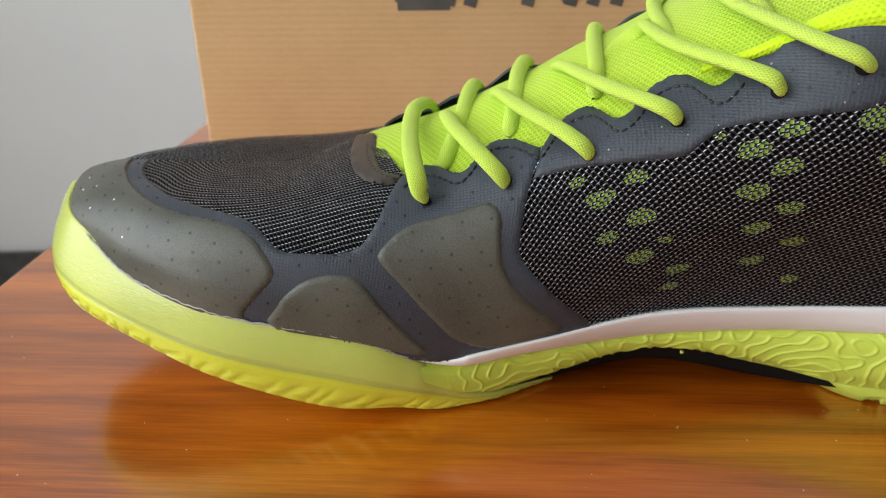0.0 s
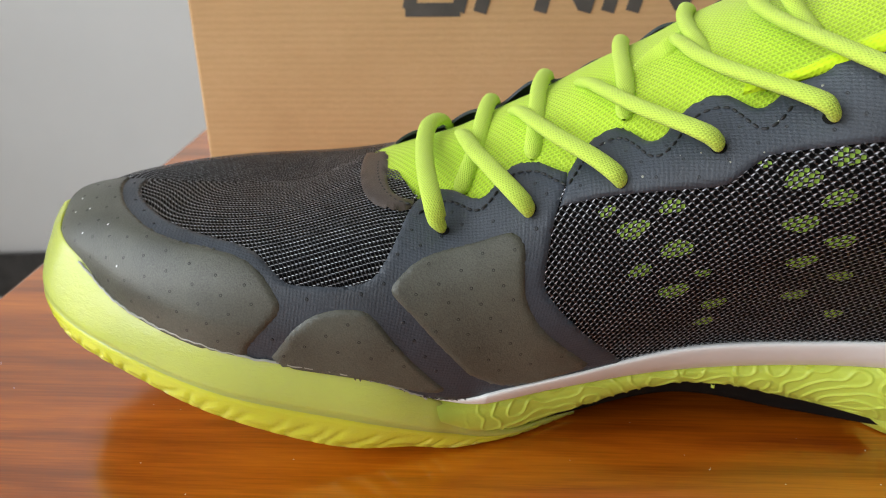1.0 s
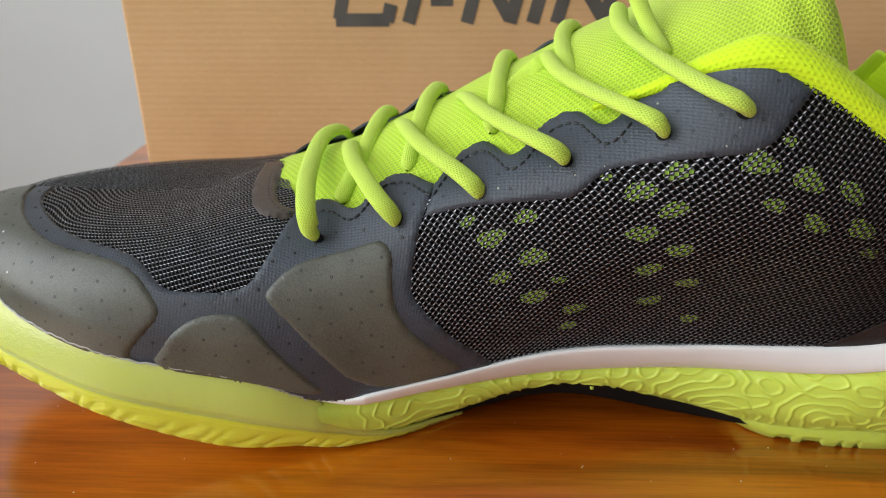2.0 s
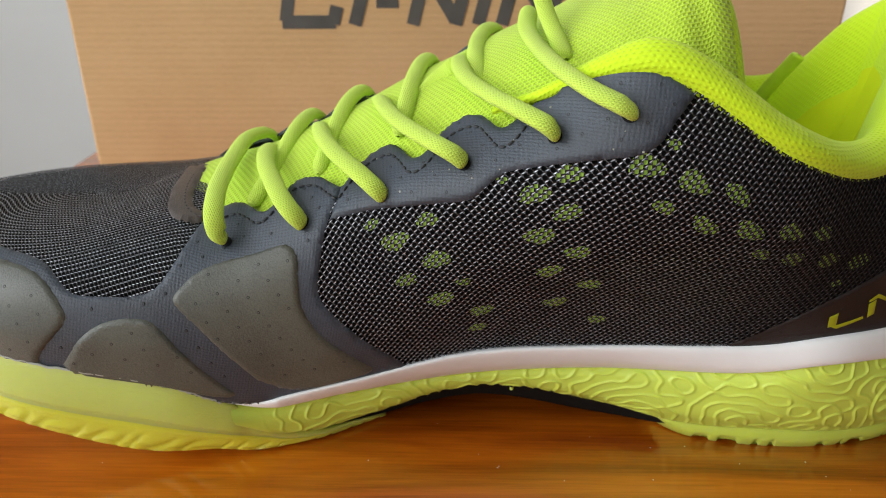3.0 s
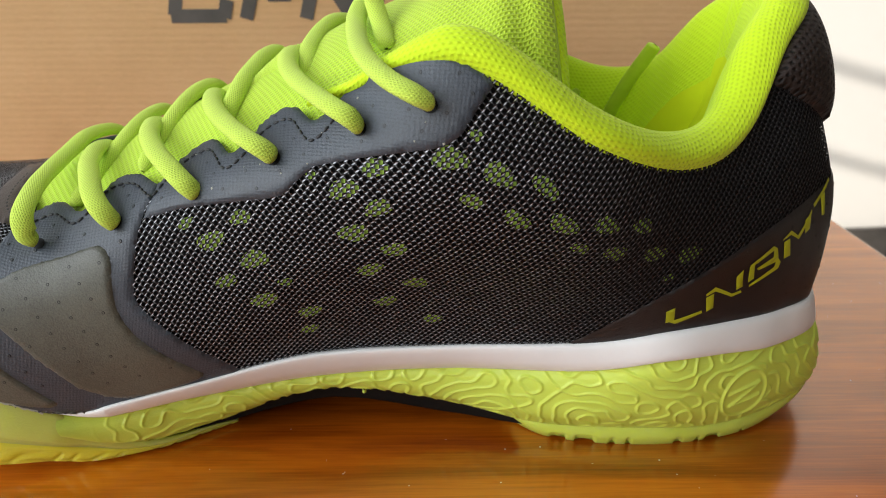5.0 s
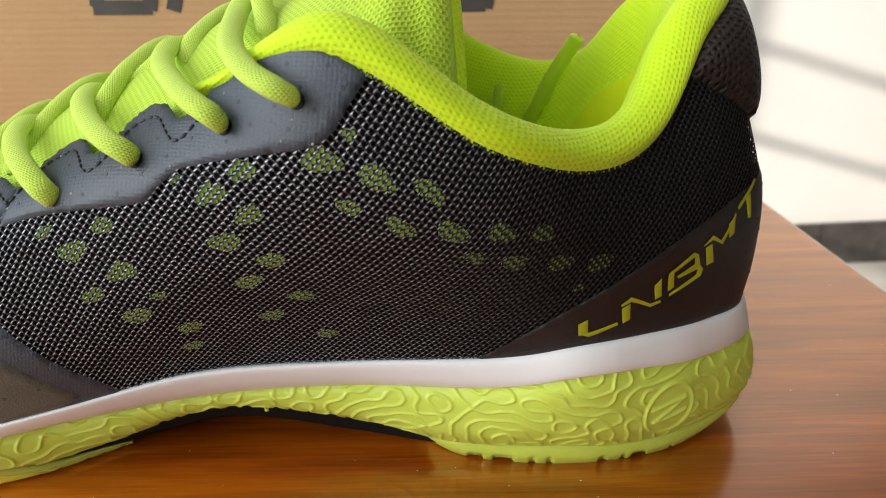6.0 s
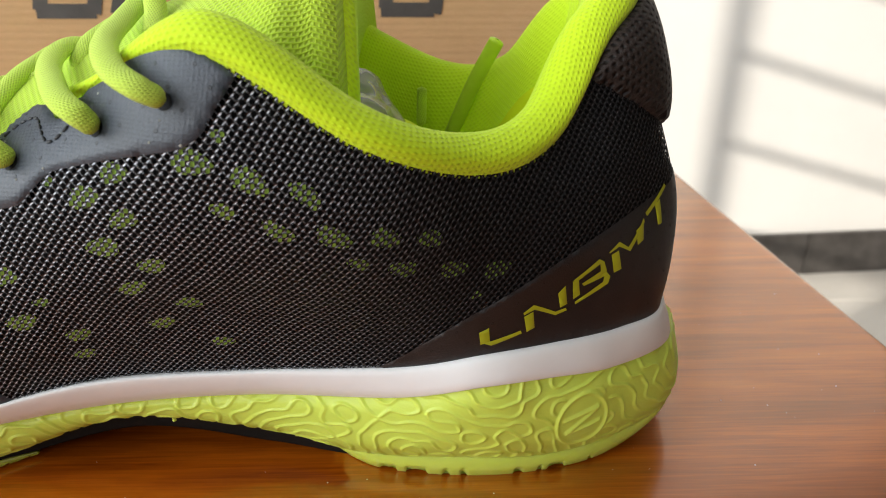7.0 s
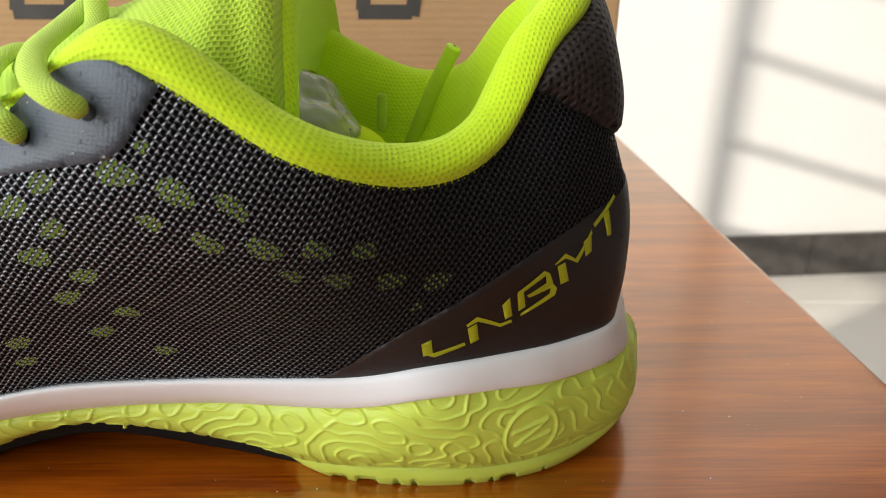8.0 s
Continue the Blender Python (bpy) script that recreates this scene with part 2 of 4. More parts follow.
LINING = plain("black_lining", (0.006, 0.006, 0.006), 0.9, spec=0.1)
SPOT = plain("lime_print", (0.38, 0.62, 0.08), 0.7)
FILM = film_grid("navy_film", (0.039, 0.049, 0.064), 0.0012, 0.44, 0.2, 0.55)
PAD = film_grid("olive_pad", (0.088, 0.089, 0.069), 0.0011, 0.36, 0.0)
HEEL_FILM = film_grid("black_heel_film", (0.013, 0.011, 0.011), 0.0011, 0.45, 0.0)
BROWN = film_grid("brown_film", (0.055, 0.040, 0.032), 0.0011, 0.38, 0.0)
THREAD = plain("black_thread", (0.010, 0.010, 0.011), 0.5)
LETTER = plain("lime_lettering", (0.40, 0.42, 0.01), 0.5)
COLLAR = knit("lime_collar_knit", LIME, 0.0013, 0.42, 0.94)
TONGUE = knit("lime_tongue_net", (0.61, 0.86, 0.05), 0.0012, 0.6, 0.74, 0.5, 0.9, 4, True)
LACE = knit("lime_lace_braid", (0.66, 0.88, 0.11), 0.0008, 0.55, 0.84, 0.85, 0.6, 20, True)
WHITE = plain("white_foam", (0.90, 0.90, 0.89), 0.5, 0.03, 60, 0.1, 0.0003)
FOAM = rubber("lime_foam", (0.69, 0.85, 0.12), 0.2, 0.4)
HEEL_GUM = rubber("lime_heel_rubber", (0.66, 0.80, 0.12), 0.5, 0.28)
GUM = rubber("translucent_lime_rubber", (0.64, 0.72, 0.16), 0.7, 0.2)
TREAD = rubber("yellow_tread_rubber", (0.82, 0.88, 0.08), 0.8, 0.2)
SHANK = plain("black_plastic", (0.006, 0.006, 0.006), 0.6, spec=0.15)
PAD_DOT = plain("pressed_dot", (0.028, 0.028, 0.022), 0.5)
RING = plain("pressed_ring", (0.020, 0.024, 0.030), 0.32)
GLUE = plain("pale_glue", (0.42, 0.42, 0.36), 0.4)
BAG = glassy("clear_plastic_film", (0.9, 0.9, 0.88), 0.25)
AGLET = plain("lime_plastic", (0.58, 0.80, 0.05), 0.4)

# ---- mesh helpers ----


def mesh_ob(name, verts, faces, mat, parent=None, uvs=None, smooth=True, label=""):
    me = bpy.data.meshes.new(name)
    me.from_pydata([tuple(v) for v in verts], [], faces)
    if uvs is not None:
        lay = me.uv_layers.new(name="uv")
        idx = np.empty(len(me.loops), dtype=np.int32)
        me.loops.foreach_get("vertex_index", idx)
        lay.data.foreach_set("uv", np.asarray(uvs, dtype=np.float32)[idx].ravel())
    me.materials.append(mat)
    me.polygons.foreach_set("use_smooth", [smooth] * len(me.polygons))
    me.update()
    ob = new(name, me)
    ob.parent = parent
    return tagged(ob, label)


def part(name, bm, mat, parent=None, label="", smooth=False):
    me = bpy.data.meshes.new(name)
    bm.to_mesh(me)
    bm.free()
    me.materials.append(mat)
    me.polygons.foreach_set("use_smooth", [smooth] * len(me.polygons))
    ob = new(name, me)
    ob.parent = parent
    return tagged(ob, label)


def block(x0, x1, y0, y1, z0, z1, bev=0.0, seg=2, turn=None):
    bm = bmesh.new()
    bmesh.ops.create_cube(bm, size=1.0)
    for v in bm.verts:
        v.co = Vector((x0 + (v.co.x + 0.5) * (x1 - x0), y0 + (v.co.y + 0.5) * (y1 - y0), z0 + (v.co.z + 0.5) * (z1 - z0)))
    if bev:
        bmesh.ops.bevel(bm, geom=list(bm.edges), offset=bev, segments=seg, affect="EDGES", profile=0.6)
    if turn is not None:
        bm.transform(turn)
    return bm


def thing(name, label, category, kind="", group=""):
    return tagged(new(name), label, category, group, kind)


# ---- shoe surface ----
def spline(pts, n):
    """n points on a smooth curve through pts."""
    p = np.asarray(pts, float)
    q = np.vstack([2 * p[0] - p[1], p, 2 * p[-1] - p[-2]])
    t = np.linspace(0, len(p) - 1, n)
    i = np.minimum(t.astype(int), len(p) - 2)
    f = (t - i)[:, None]
    a, b, c, d = q[i], q[i + 1], q[i + 2], q[i + 3]
    return 0.5 * (2 * b + (c - a) * f + (2 * a - 5 * b + 4 * c - d) * f**2 + (3 * b - a - 3 * c + d) * f**3)


def loft(rails, n, m):
    """A grid of n by m points: along the rails, then across them."""
    along = np.stack([spline(r, n) for r in rails])
    return spline(along.reshape(len(rails), -1), m).reshape(m, n, 3).transpose(1, 0, 2)


AXIS = 0.203
R_BASE = [(-.1125, .203, .044), (-.103, .182, .0445), (-.091, .170, .0435), (-.074, .158, .037), (-.050, .150, .031), (-.019, .150, .025), (.005, .153, .019), (.035, .157, .025),
          (.062, .161, .030), (.090, .161, .031), (.118, .158, .0325), (.140, .155, .0375), (.157, .159, .038), (.1725, .1665, .037), (.1848, .1775, .036), (.1890, .203, .036)]
R_LOW = [(-.111, .203, .049), (-.101, .183, .050), (-.0885, .171, .050), (-.072, .158, .047), (-.049, .150, .043), (-.019, .149, .040), (.005, .151, .036), (.036, .153, .042),
         (.064, .154, .046), (.091, .154, .047), (.119, .153, .045), (.1405, .1535, .047), (.158, .159, .049), (.1745, .1665, .050), (.1865, .1785, .050), (.1897, .203, .050)]
R_MID = [(-.107, .203, .053), (-.096, .187, .0545), (-.084, .176, .0555), (-.068, .164, .055), (-.046, .156, .054), (-.018, .154, .053), (.006, .153, .052), (.036, .153, .058),
         (.066, .148, .063), (.092, .144, .065), (.119, .146, .058), (.141, .152, .057), (.159, .158, .061), (.1750, .1675, .065), (.1857, .1795, .066), (.1882, .203, .066)]
R_HIGH = [(-.1015, .203, .0550), (-.091, .193, .0570), (-.079, .186, .0568), (-.064, .179, .0570), (-.043, .175, .0578), (-.017, .168, .0605), (.006, .160, .0605), (.036, .157, .072),
          (.066, .148, .080), (.092, .140, .083), (.119, .141, .072), (.1405, .150, .068), (.158, .159, .073), (.1715, .1690, .081), (.1800, .1820, .085), (.1825, .203, .088)]
R_EDGE = [(-.094, .203, .0565), (-.085, .203, .0570), (-.073, .203, .0564), (-.058, .203, .0563), (-.040, .203, .0578), (-.019, .203, .0648), (.006, .171, .067), (.036, .171, .079),
          (.066, .160, .092), (.092, .146, .102), (.119, .142, .0875), (.140, .152, .080), (.1545, .1625, .0835), (.1655, .176, .0985), (.174, .187, .106), (.178, .203, .110)]
OVER = [(.008, .0, .001), (.006, .012, .0), (.006, .014, -.001), (.005, .018, -.001), (.002, .020, -.001), (.0, .020, -.001), (.0, .012, .003), (.0, .012, .003),
        (.0, .010, .003), (.0, .006, .004), (.0, .004, .005), (.0, .004, .005), (-.002, .003, .005), (-.003, .003, .005), (-.004, .002, .005), (-.006, .0, .005)]
R_OVER = [tuple(a + b for a, b in zip(e, o)) for e, o in zip(R_EDGE, OVER)]
NS, NV = 601, 126
SIDE = loft([R_BASE, R_LOW, R_MID, R_HIGH, R_EDGE, R_OVER], NS, NV)
_ds, _dv = np.gradient(SIDE, axis=0), np.gradient(SIDE, axis=1)
SIDE_N = np.cross(_ds, _dv)
SIDE_N /= np.linalg.norm(SIDE_N, axis=2, keepdims=True) + 1e-12
if SIDE_N[300, 50, 1] > 0:
    SIDE_N = -SIDE_N
SIDE_W = np.concatenate([np.zeros((NS, 1)), np.cumsum(np.linalg.norm(np.diff(SIDE, axis=1), axis=2), axis=1)], axis=1)


def sample(grid, s, v):
    """Values of a grid of the side at stations s (0 to 15) and heights v (0 to 5)."""
    a, b = np.clip(np.asarray(s, float) / 15 * (NS - 1), 0, NS - 1.001), np.clip(np.asarray(v, float) / 5 * (NV - 1), 0, NV - 1.001)
    i, j = a.astype(int), b.astype(int)
    f, g = a - i, b - j
    if grid.ndim == 3:
        f, g = f[..., None], g[..., None]
    return grid[i, j] * (1 - f) * (1 - g) + grid[i + 1, j] * f * (1 - g) + grid[i, j + 1] * (1 - f) * g + grid[i + 1, j + 1] * f * g


def side_uv(s, v):
    p = sample(SIDE, s, v)
    return np.stack([p[..., 0] + 0.35 * (p[..., 1] - 0.15), sample(SIDE_W, s, v)], axis=-1)


def mirrored(p, k):
    q = np.array(p, float)
    q[..., 1] = AXIS + k * (AXIS - q[..., 1])
    return q
# ---- end of shoe surface ----


def grid_faces(n, m, start=0, flip=False):
    f = []
    for i in range(n - 1):
        for j in range(m - 1):
            a = start + i * m + j
            q = (a, a + 1, a + m + 1, a + m)
            f.append(q[::-1] if flip else q)
    return f


def grid_uv(g):
    """Metres along and across a grid."""
    mid = g[:, g.shape[1] // 2]
    u = np.concatenate([[0], np.cumsum(np.linalg.norm(np.diff(mid, axis=0), axis=1))])
    w = np.concatenate([np.zeros((g.shape[0], 1)), np.cumsum(np.linalg.norm(np.diff(g, axis=1), axis=2), axis=1)], axis=1)
    return np.stack([np.repeat(u[:, None], g.shape[1], axis=1), w], axis=-1)


def grids(name, gs, mat, parent=None, label=""):
    """One mesh out of several point grids."""
    verts, faces, uvs = [], [], []
    for g in gs:
        start = sum(len(v) for v in verts)
        faces += grid_faces(g.shape[0], g.shape[1], start)
        verts.append(g.reshape(-1, 3))
        uvs.append(grid_uv(g).reshape(-1, 2))
    return mesh_ob(name, np.vstack(verts), faces, mat, parent, np.vstack(uvs), True, label)


def tube(path, wide, thick, up, n=60, m=16, taper=0.0):
    """A grid for a cord of flattened round section along a smooth path."""
    c = spline(path, n)
    t = np.gradient(c, axis=0)
    t /= np.linalg.norm(t, axis=1, keepdims=True)
    side = np.cross(t, np.asarray(up, float))
    side /= np.linalg.norm(side, axis=1, keepdims=True)
    nrm = np.cross(side, t)
    a = np.linspace(0, 2 * np.pi, m)
    k = np.ones(n)
    if taper:
        e = np.minimum(np.arange(n), np.arange(n)[::-1]) / (n * taper)
        k = np.sqrt(np.clip(1 - (1 - np.clip(e, 0.02, 1)) ** 2, 0, 1))
    return c[:, None] + (side[:, None] * (np.cos(a) * wide / 2)[None, :, None] + nrm[:, None] * (np.sin(a) * thick / 2)[None, :, None]) * k[:, None, None]


# ---- the room ----
FLOOR_Z, CEIL_Z = -0.70, 2.45
TILT_WALL = Matrix.Rotation(math.atan(0.073), 4, "Z")
far_place = Matrix.Translation((0, 1.63, 0)) @ TILT_WALL

tagged(part("floor", block(-1.72, 2.72, -1.62, 2.2, FLOOR_Z - 0.1, FLOOR_Z - 0.004), GROUT), "pale tiled floor under the low table", "floor", kind="structure")
tagged(part("wall_north", block(-1.9, 3.0, 0, 0.15, FLOOR_Z - 0.1, CEIL_Z, turn=far_place), WALL), "white painted wall with sun and window shadows", "wall", kind="structure")
baseboard = thing("baseboard", "dark polished stone baseboard in lengths along the wall", "baseboard", "structure")
for i in range(8):
    part("stone", block(-1.9 + 0.6 * i + 0.042, -1.3 + 0.6 * i + 0.039, -0.018, -0.003, FLOOR_Z, FLOOR_Z + 0.115, 0.003, turn=far_place), SKIRT, baseboard)
# unseen wall, dark so that little light reaches the heel from the right
tagged(part("wall_east", block(2.6, 2.75, -1.6, 2.2, FLOOR_Z - 0.1, CEIL_Z), CLAY), "unseen brown wall, kept dark to hold light off the heel", "wall", kind="structure")
tagged(part("ceiling", block(-1.8, 2.8, -1.7, 2.3, CEIL_Z, CEIL_Z + 0.1), WALL), "white painted ceiling", "ceiling", kind="structure")


def wall_in_blocks(name, blocks, label):
    """A wall of several blocks that leave its openings free."""
    bm = bmesh.new()
    for x0, x1, y0, y1, z0, z1 in blocks:
        b = block(x0, x1, y0, y1, z0, z1)
        tmp = bpy.data.meshes.new("tmp")
        b.to_mesh(tmp)
        b.free()
        bm.from_mesh(tmp)
        bpy.data.meshes.remove(tmp)
    return tagged(part(name, bm, DIM), label, "wall", kind="structure")


# unseen walls, greyed so that they bounce less light onto the shoe
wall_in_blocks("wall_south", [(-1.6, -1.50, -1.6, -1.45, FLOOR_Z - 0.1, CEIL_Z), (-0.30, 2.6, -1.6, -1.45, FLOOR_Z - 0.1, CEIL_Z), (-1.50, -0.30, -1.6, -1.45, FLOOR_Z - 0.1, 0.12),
                              (-1.50, -0.30, -1.6, -1.45, 1.48, CEIL_Z)], "unseen wall with a wide window, greyed to cut fill light")
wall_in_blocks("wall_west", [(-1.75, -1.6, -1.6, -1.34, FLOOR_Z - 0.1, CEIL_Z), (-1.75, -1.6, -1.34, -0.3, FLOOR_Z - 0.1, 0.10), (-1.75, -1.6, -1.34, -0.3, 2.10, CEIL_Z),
                            (-1.75, -1.6, -0.3, 0.72, FLOOR_Z - 0.1, 0.02), (-1.75, -1.6, -0.3, 0.72, 2.30, CEIL_Z), (-1.75, -1.6, 0.72, 2.2, FLOOR_Z - 0.1, CEIL_Z)], "unseen greyed wall with a barred window and an added tall opening")
# two unseen screens outside, added only to block sun from shoe and table
tagged(part("sun_screen_south", block(-1.70, -1.58, -2.6, -1.604, FLOOR_Z - 0.1, CEIL_Z), DIM), "unseen grey screen that keeps sun out of the wide window", "wall", kind="structure")
tagged(part("sun_screen_west", block(-3.80, -1.754, -1.6, -1.48, FLOOR_Z - 0.1, 3.4), DIM), "unseen grey screen that keeps sun out of the tall opening", "wall", kind="structure")
bars = thing("window_1", "tall window with thin painted bars", "window", "structure")
part("window_frame", block(-1.69, -1.67, 0.152, 0.178, 0.02, 2.30, 0.004), METAL, bars)
part("window_frame", block(-1.72, -1.64, -0.33, -0.30, 0.02, 2.30, 0.004), METAL, bars)
for zz in (0.17, 0.39, 0.60, 0.82, 1.04, 1.26, 1.48, 1.70, 1.92, 2.14):
    part("window_bar", block(-1.69, -1.67, -0.30, 0.158, zz, zz + 0.018, 0.003), METAL, bars)

# floor tiles near the far wall
for i in range(8):
    for j in range(-3, 4):
        x0, y0 = -1.6 + i * 0.5, 0.05 + j * 0.5
        if y0 < 1.7:
            mesh = block(x0 + 0.0015, x0 + 0.4985, y0 + 0.0015, y0 + 0.4985, FLOOR_Z - 0.008, FLOOR_Z, 0.001, 1)
            part("tile", mesh, FLOOR, bpy.data.objects["floor"])

# ---- the table ----
table = thing("low_table", "glossy varnished reddish brown wooden low table", "table")
lean = Matrix.Translation((0.055, 0.21, 0)) @ Matrix.Rotation(radians(2.2), 4, "Z")
part("tabletop", block(-0.222, 0.222, -0.42, 0.52, -0.028, 0.0, 0.004, 4, turn=lean), WOOD, table)
for sx in (-0.18, 0.18):
    for sy in (-0.37, 0.47):
        part("leg", block(sx - 0.022, sx + 0.022, sy - 0.022, sy + 0.022, FLOOR_Z, -0.028, 0.003, 2, turn=lean), WOOD, table)
part("apron", block(-0.19, 0.19, 0.46, 0.48, -0.10, -0.028, 0.002, turn=lean), WOOD, table)
part("apron", block(-0.19, 0.19, -0.38, -0.36, -0.10, -0.028, 0.002, turn=lean), WOOD, table)

# ---- the shoe box ----
box = thing("shoe_box", "brown corrugated cardboard shoe box with dark print", "box")
part("body", block(-0.122, 0.222, 0.340, 0.545, 0.0, 0.122, 0.0018, 3), CARD, box)
part("lid", block(-0.1245, 0.2245, 0.3375, 0.5475, 0.119, 0.132, 0.0018, 3), CARD, box)


def flat_shape(name, outline, y, mat, parent, deep=0.0004, label=""):
    """A thin printed shape on an upright face, outline in x and z."""
    bm = bmesh.new()
    f = bm.faces.new([bm.verts.new((x, y, z)) for x, z in outline])
    r = bmesh.ops.extrude_face_region(bm, geom=[f])
    bmesh.ops.translate(bm, verts=[v for v in r["geom"] if isinstance(v, bmesh.types.BMVert)], vec=(0, -deep, 0))
    bmesh.ops.recalc_face_normals(bm, faces=list(bm.faces))
    return part(name, bm, mat, parent, label)


def stroke(x0, z0, x1, z1, w):
    d = Vector((x1 - x0, z1 - z0)).normalized() * (w / 2)
    return [(x0 - d.y, z0 + d.x), (x0 + d.y, z0 - d.x), (x1 + d.y, z1 - d.x), (x1 - d.y, z1 + d.x)]


PRINT = [(-.0190, .112, -.0238, .0890), (-.0255, .0888, -.0015, .0888), (-.0025, .0880, -.0005, .0955), (.0070, .0875, .0145, .112), (.0170, .0975, .0270, .0975), (.0330, .0875, .0395, .112),
         (.0395, .110, .0520, .0895), (.0520, .0875, .0585, .112), (.0620, .0875, .0685, .112), (.0725, .0875, .0790, .112), (.0790, .110, .0930, .0895), (.0930, .0875, .0990, .112),
         (.116, .090, .118, .112), (.114, .0895, .136, .0895), (.136, .0880, .138, .100)]
for i, q in enumerate(PRINT):
    flat_shape("printed_mark", stroke(*q, 0.0058), 0.3399, INK, box, 0.0001 + 0.00006 * (i % 4))

# ---- the shoe ----
shoe = thing("sports_shoe", "black and lime green badminton shoe with lime laces", "shoe")
FAR = 0.8


def side_panel(name, off, v0, v1, s0, s1, mat, label="", far=False):
    s, v = np.linspace(s0, s1, 260), np.linspace(v0, v1, 60)
    ss, vv = np.meshgrid(s, v, indexing="ij")
    open_part = np.clip(np.minimum((ss - 5.0) / 0.5, (8.7 - ss) / 0.5), 0, 1)
    vv = vv * (1 - open_part * (1 - 3.35 / 4.0))
    p = sample(SIDE, ss, vv) + sample(SIDE_N, ss, vv) * off
    if far:
        p = mirrored(p, FAR)
    return mesh_ob(name, p.reshape(-1, 3), grid_faces(260, 60, 0, far), mat, shoe, side_uv(ss, vv).reshape(-1, 2), True, label)


side_panel("lining", -0.0008, 0.0, 4.02, 0, 15, LINING, "black inner lining")
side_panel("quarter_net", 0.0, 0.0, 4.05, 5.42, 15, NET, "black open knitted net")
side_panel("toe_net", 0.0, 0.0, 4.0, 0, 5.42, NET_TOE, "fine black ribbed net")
side_panel("far_lining", -0.0008, 0.0, 4.02, 0, 15, LINING, "", True)
side_panel("far_side", 0.0, 0.0, 4.0, 4.9, 15, FILM, "", True)
side_panel("far_toe_net", 0.0, 0.0, 4.0, 0, 4.9, NET_TOE, "", True)

# sole
OT_TOP = [(-.1132, .203, .0496), (-.1045, .183, .0486), (-.0918, .1695, .0462), (-.0748, .1575, .0390), (-.050, .1493, .0335), (-.019, .1492, .0275), (-.004, .1520, .0200), (.002, .1545, .0145), (.010, .1592, .0064), (.018, .1640, .0031), (.027, .1695, .0022), (.034, .1730, .0018)]
OT_MID = [(-.1195, .203, .0385), (-.1098, .180, .0362), (-.0975, .166, .0342), (-.0785, .1555, .0300), (-.052, .1478, .0240), (-.021, .1478, .0175), (-.005, .1510, .0120), (.002, .1545, .0085), (.010, .1585, .0042), (.018, .1628, .0022), (.027, .1690, .0016), (.034, .1731, .0014)]
OT_LOW = [(-.1155, .203, .0270), (-.1075, .179, .0278), (-.0950, .1640, .0272), (-.076, .1553, .0222), (-.054, .1505, .0143), (-.027, .1520, .0050), (-.008, .156, .0022), (.001, .1575, .0008), (.010, .1605, .0004), (.018, .1640, .0004), (.027, .1692, .0006), (.034, .1732, .0010)]
W_LOW = [(-.002, .1530, .0180), (.006, .1560, .0163), (.015, .159, .0162), (.029, .1632, .0171), (.058, .167, .0204), (.090, .166, .0230), (.123, .158, .0270), (.141, .154, .0320), (.155, .157, .0320), (.171, .1640, .0300), (.1882, .1785, .0280), (.1945, .203, .0260)]
M_LOW = [(.000, .154, .0125), (.008, .1595, .0052), (.018, .1645, .0031), (.031, .1698, .0046), (.060, .172, .0133), (.091, .171, .0085), (.115, .165, .0055), (.139, .162, .0060), (.157, .163, .0055), (.1750, .1685, .0065), (.1915, .1800, .0090), (.1980, .203, .0130)]
H_TOP = [(.106, .168, .0062), (.115, .1648, .0058), (.139, .1618, .0062), (.157, .1628, .0057), (.1750, .1683, .0067), (.1915, .1798, .0092), (.1983, .203, .0132)]
H_LOW = [(.106, .175, .0010), (.117, .1665, .0002), (.137, .163, .0), (.156, .164, .0), (.1740, .1690, .0012), (.1898, .1805, .0055), (.1975, .203, .0110)]
BX, BY, BZ = (np.array([p[k] for p in R_BASE]) for k in range(3))
bx = [min(p[0], 0.1918) for p in W_LOW]
W_TOP = [(x, np.interp(x, BX, BY), np.interp(x, BX, BZ)) for x in bx]
W_TOP[0] = (-.003, .1525, .0195)
W_TOP[9:] = [(.1715, .1660, .0370), (.1850, .1773, .0362), (.1892, .203, .0360)]


def shifted(rail, dx, dy, dz):
    """A rail moved outwards by dy (and back at the heel by dx)."""
    out = []
    for x, y, z in rail:
        k = min(1.0, max(0.0, (AXIS - y) / 0.035))
        end = 1 if x > 0 else -1
        out.append((x + dx * (1 - k) * end, y - dy * k, z + dz))
    return out


def middle(a, b, out, f=0.5):
    return shifted([tuple(p * (1 - f) + q * f for p, q in zip(u, w)) for u, w in zip(a, b)], out, out, 0)


def both(g, k=0.88):
    return [g, mirrored(g, k)[:, ::-1]]


def to_axis(g, rise=0.0):
    """A floor from the last row of a grid in to the middle of the shoe."""
    edge = g[:, -1]
    for _ in range(10):
        edge = np.vstack([edge[:1], (edge[:-2] + edge[1:-1] + edge[2:]) / 3, edge[-1:]])
    inner = edge.copy()
    inner[:, 1] = AXIS
    inner[:, 2] += rise
    return np.stack([edge * (1 - f) + inner * f for f in np.linspace(0, 1, 8)], axis=1)


gum = loft([shifted(OT_TOP, -0.003, -0.003, -0.001), OT_TOP, OT_MID, OT_LOW], 420, 40)
row = np.linspace(0, 1, 40)[None, :]
run = np.concatenate([[0], np.cumsum(np.linalg.norm(np.diff(gum[:, 30], axis=0), axis=1))])[:, None]
teeth = np.clip(np.sin(run / 0.0058 * 2 * np.pi + row * 26 + 1.6 * np.sin(run * 210) + 1.1 * np.sin(run * 517)) * 3.2 - 1.9, -1, 1)
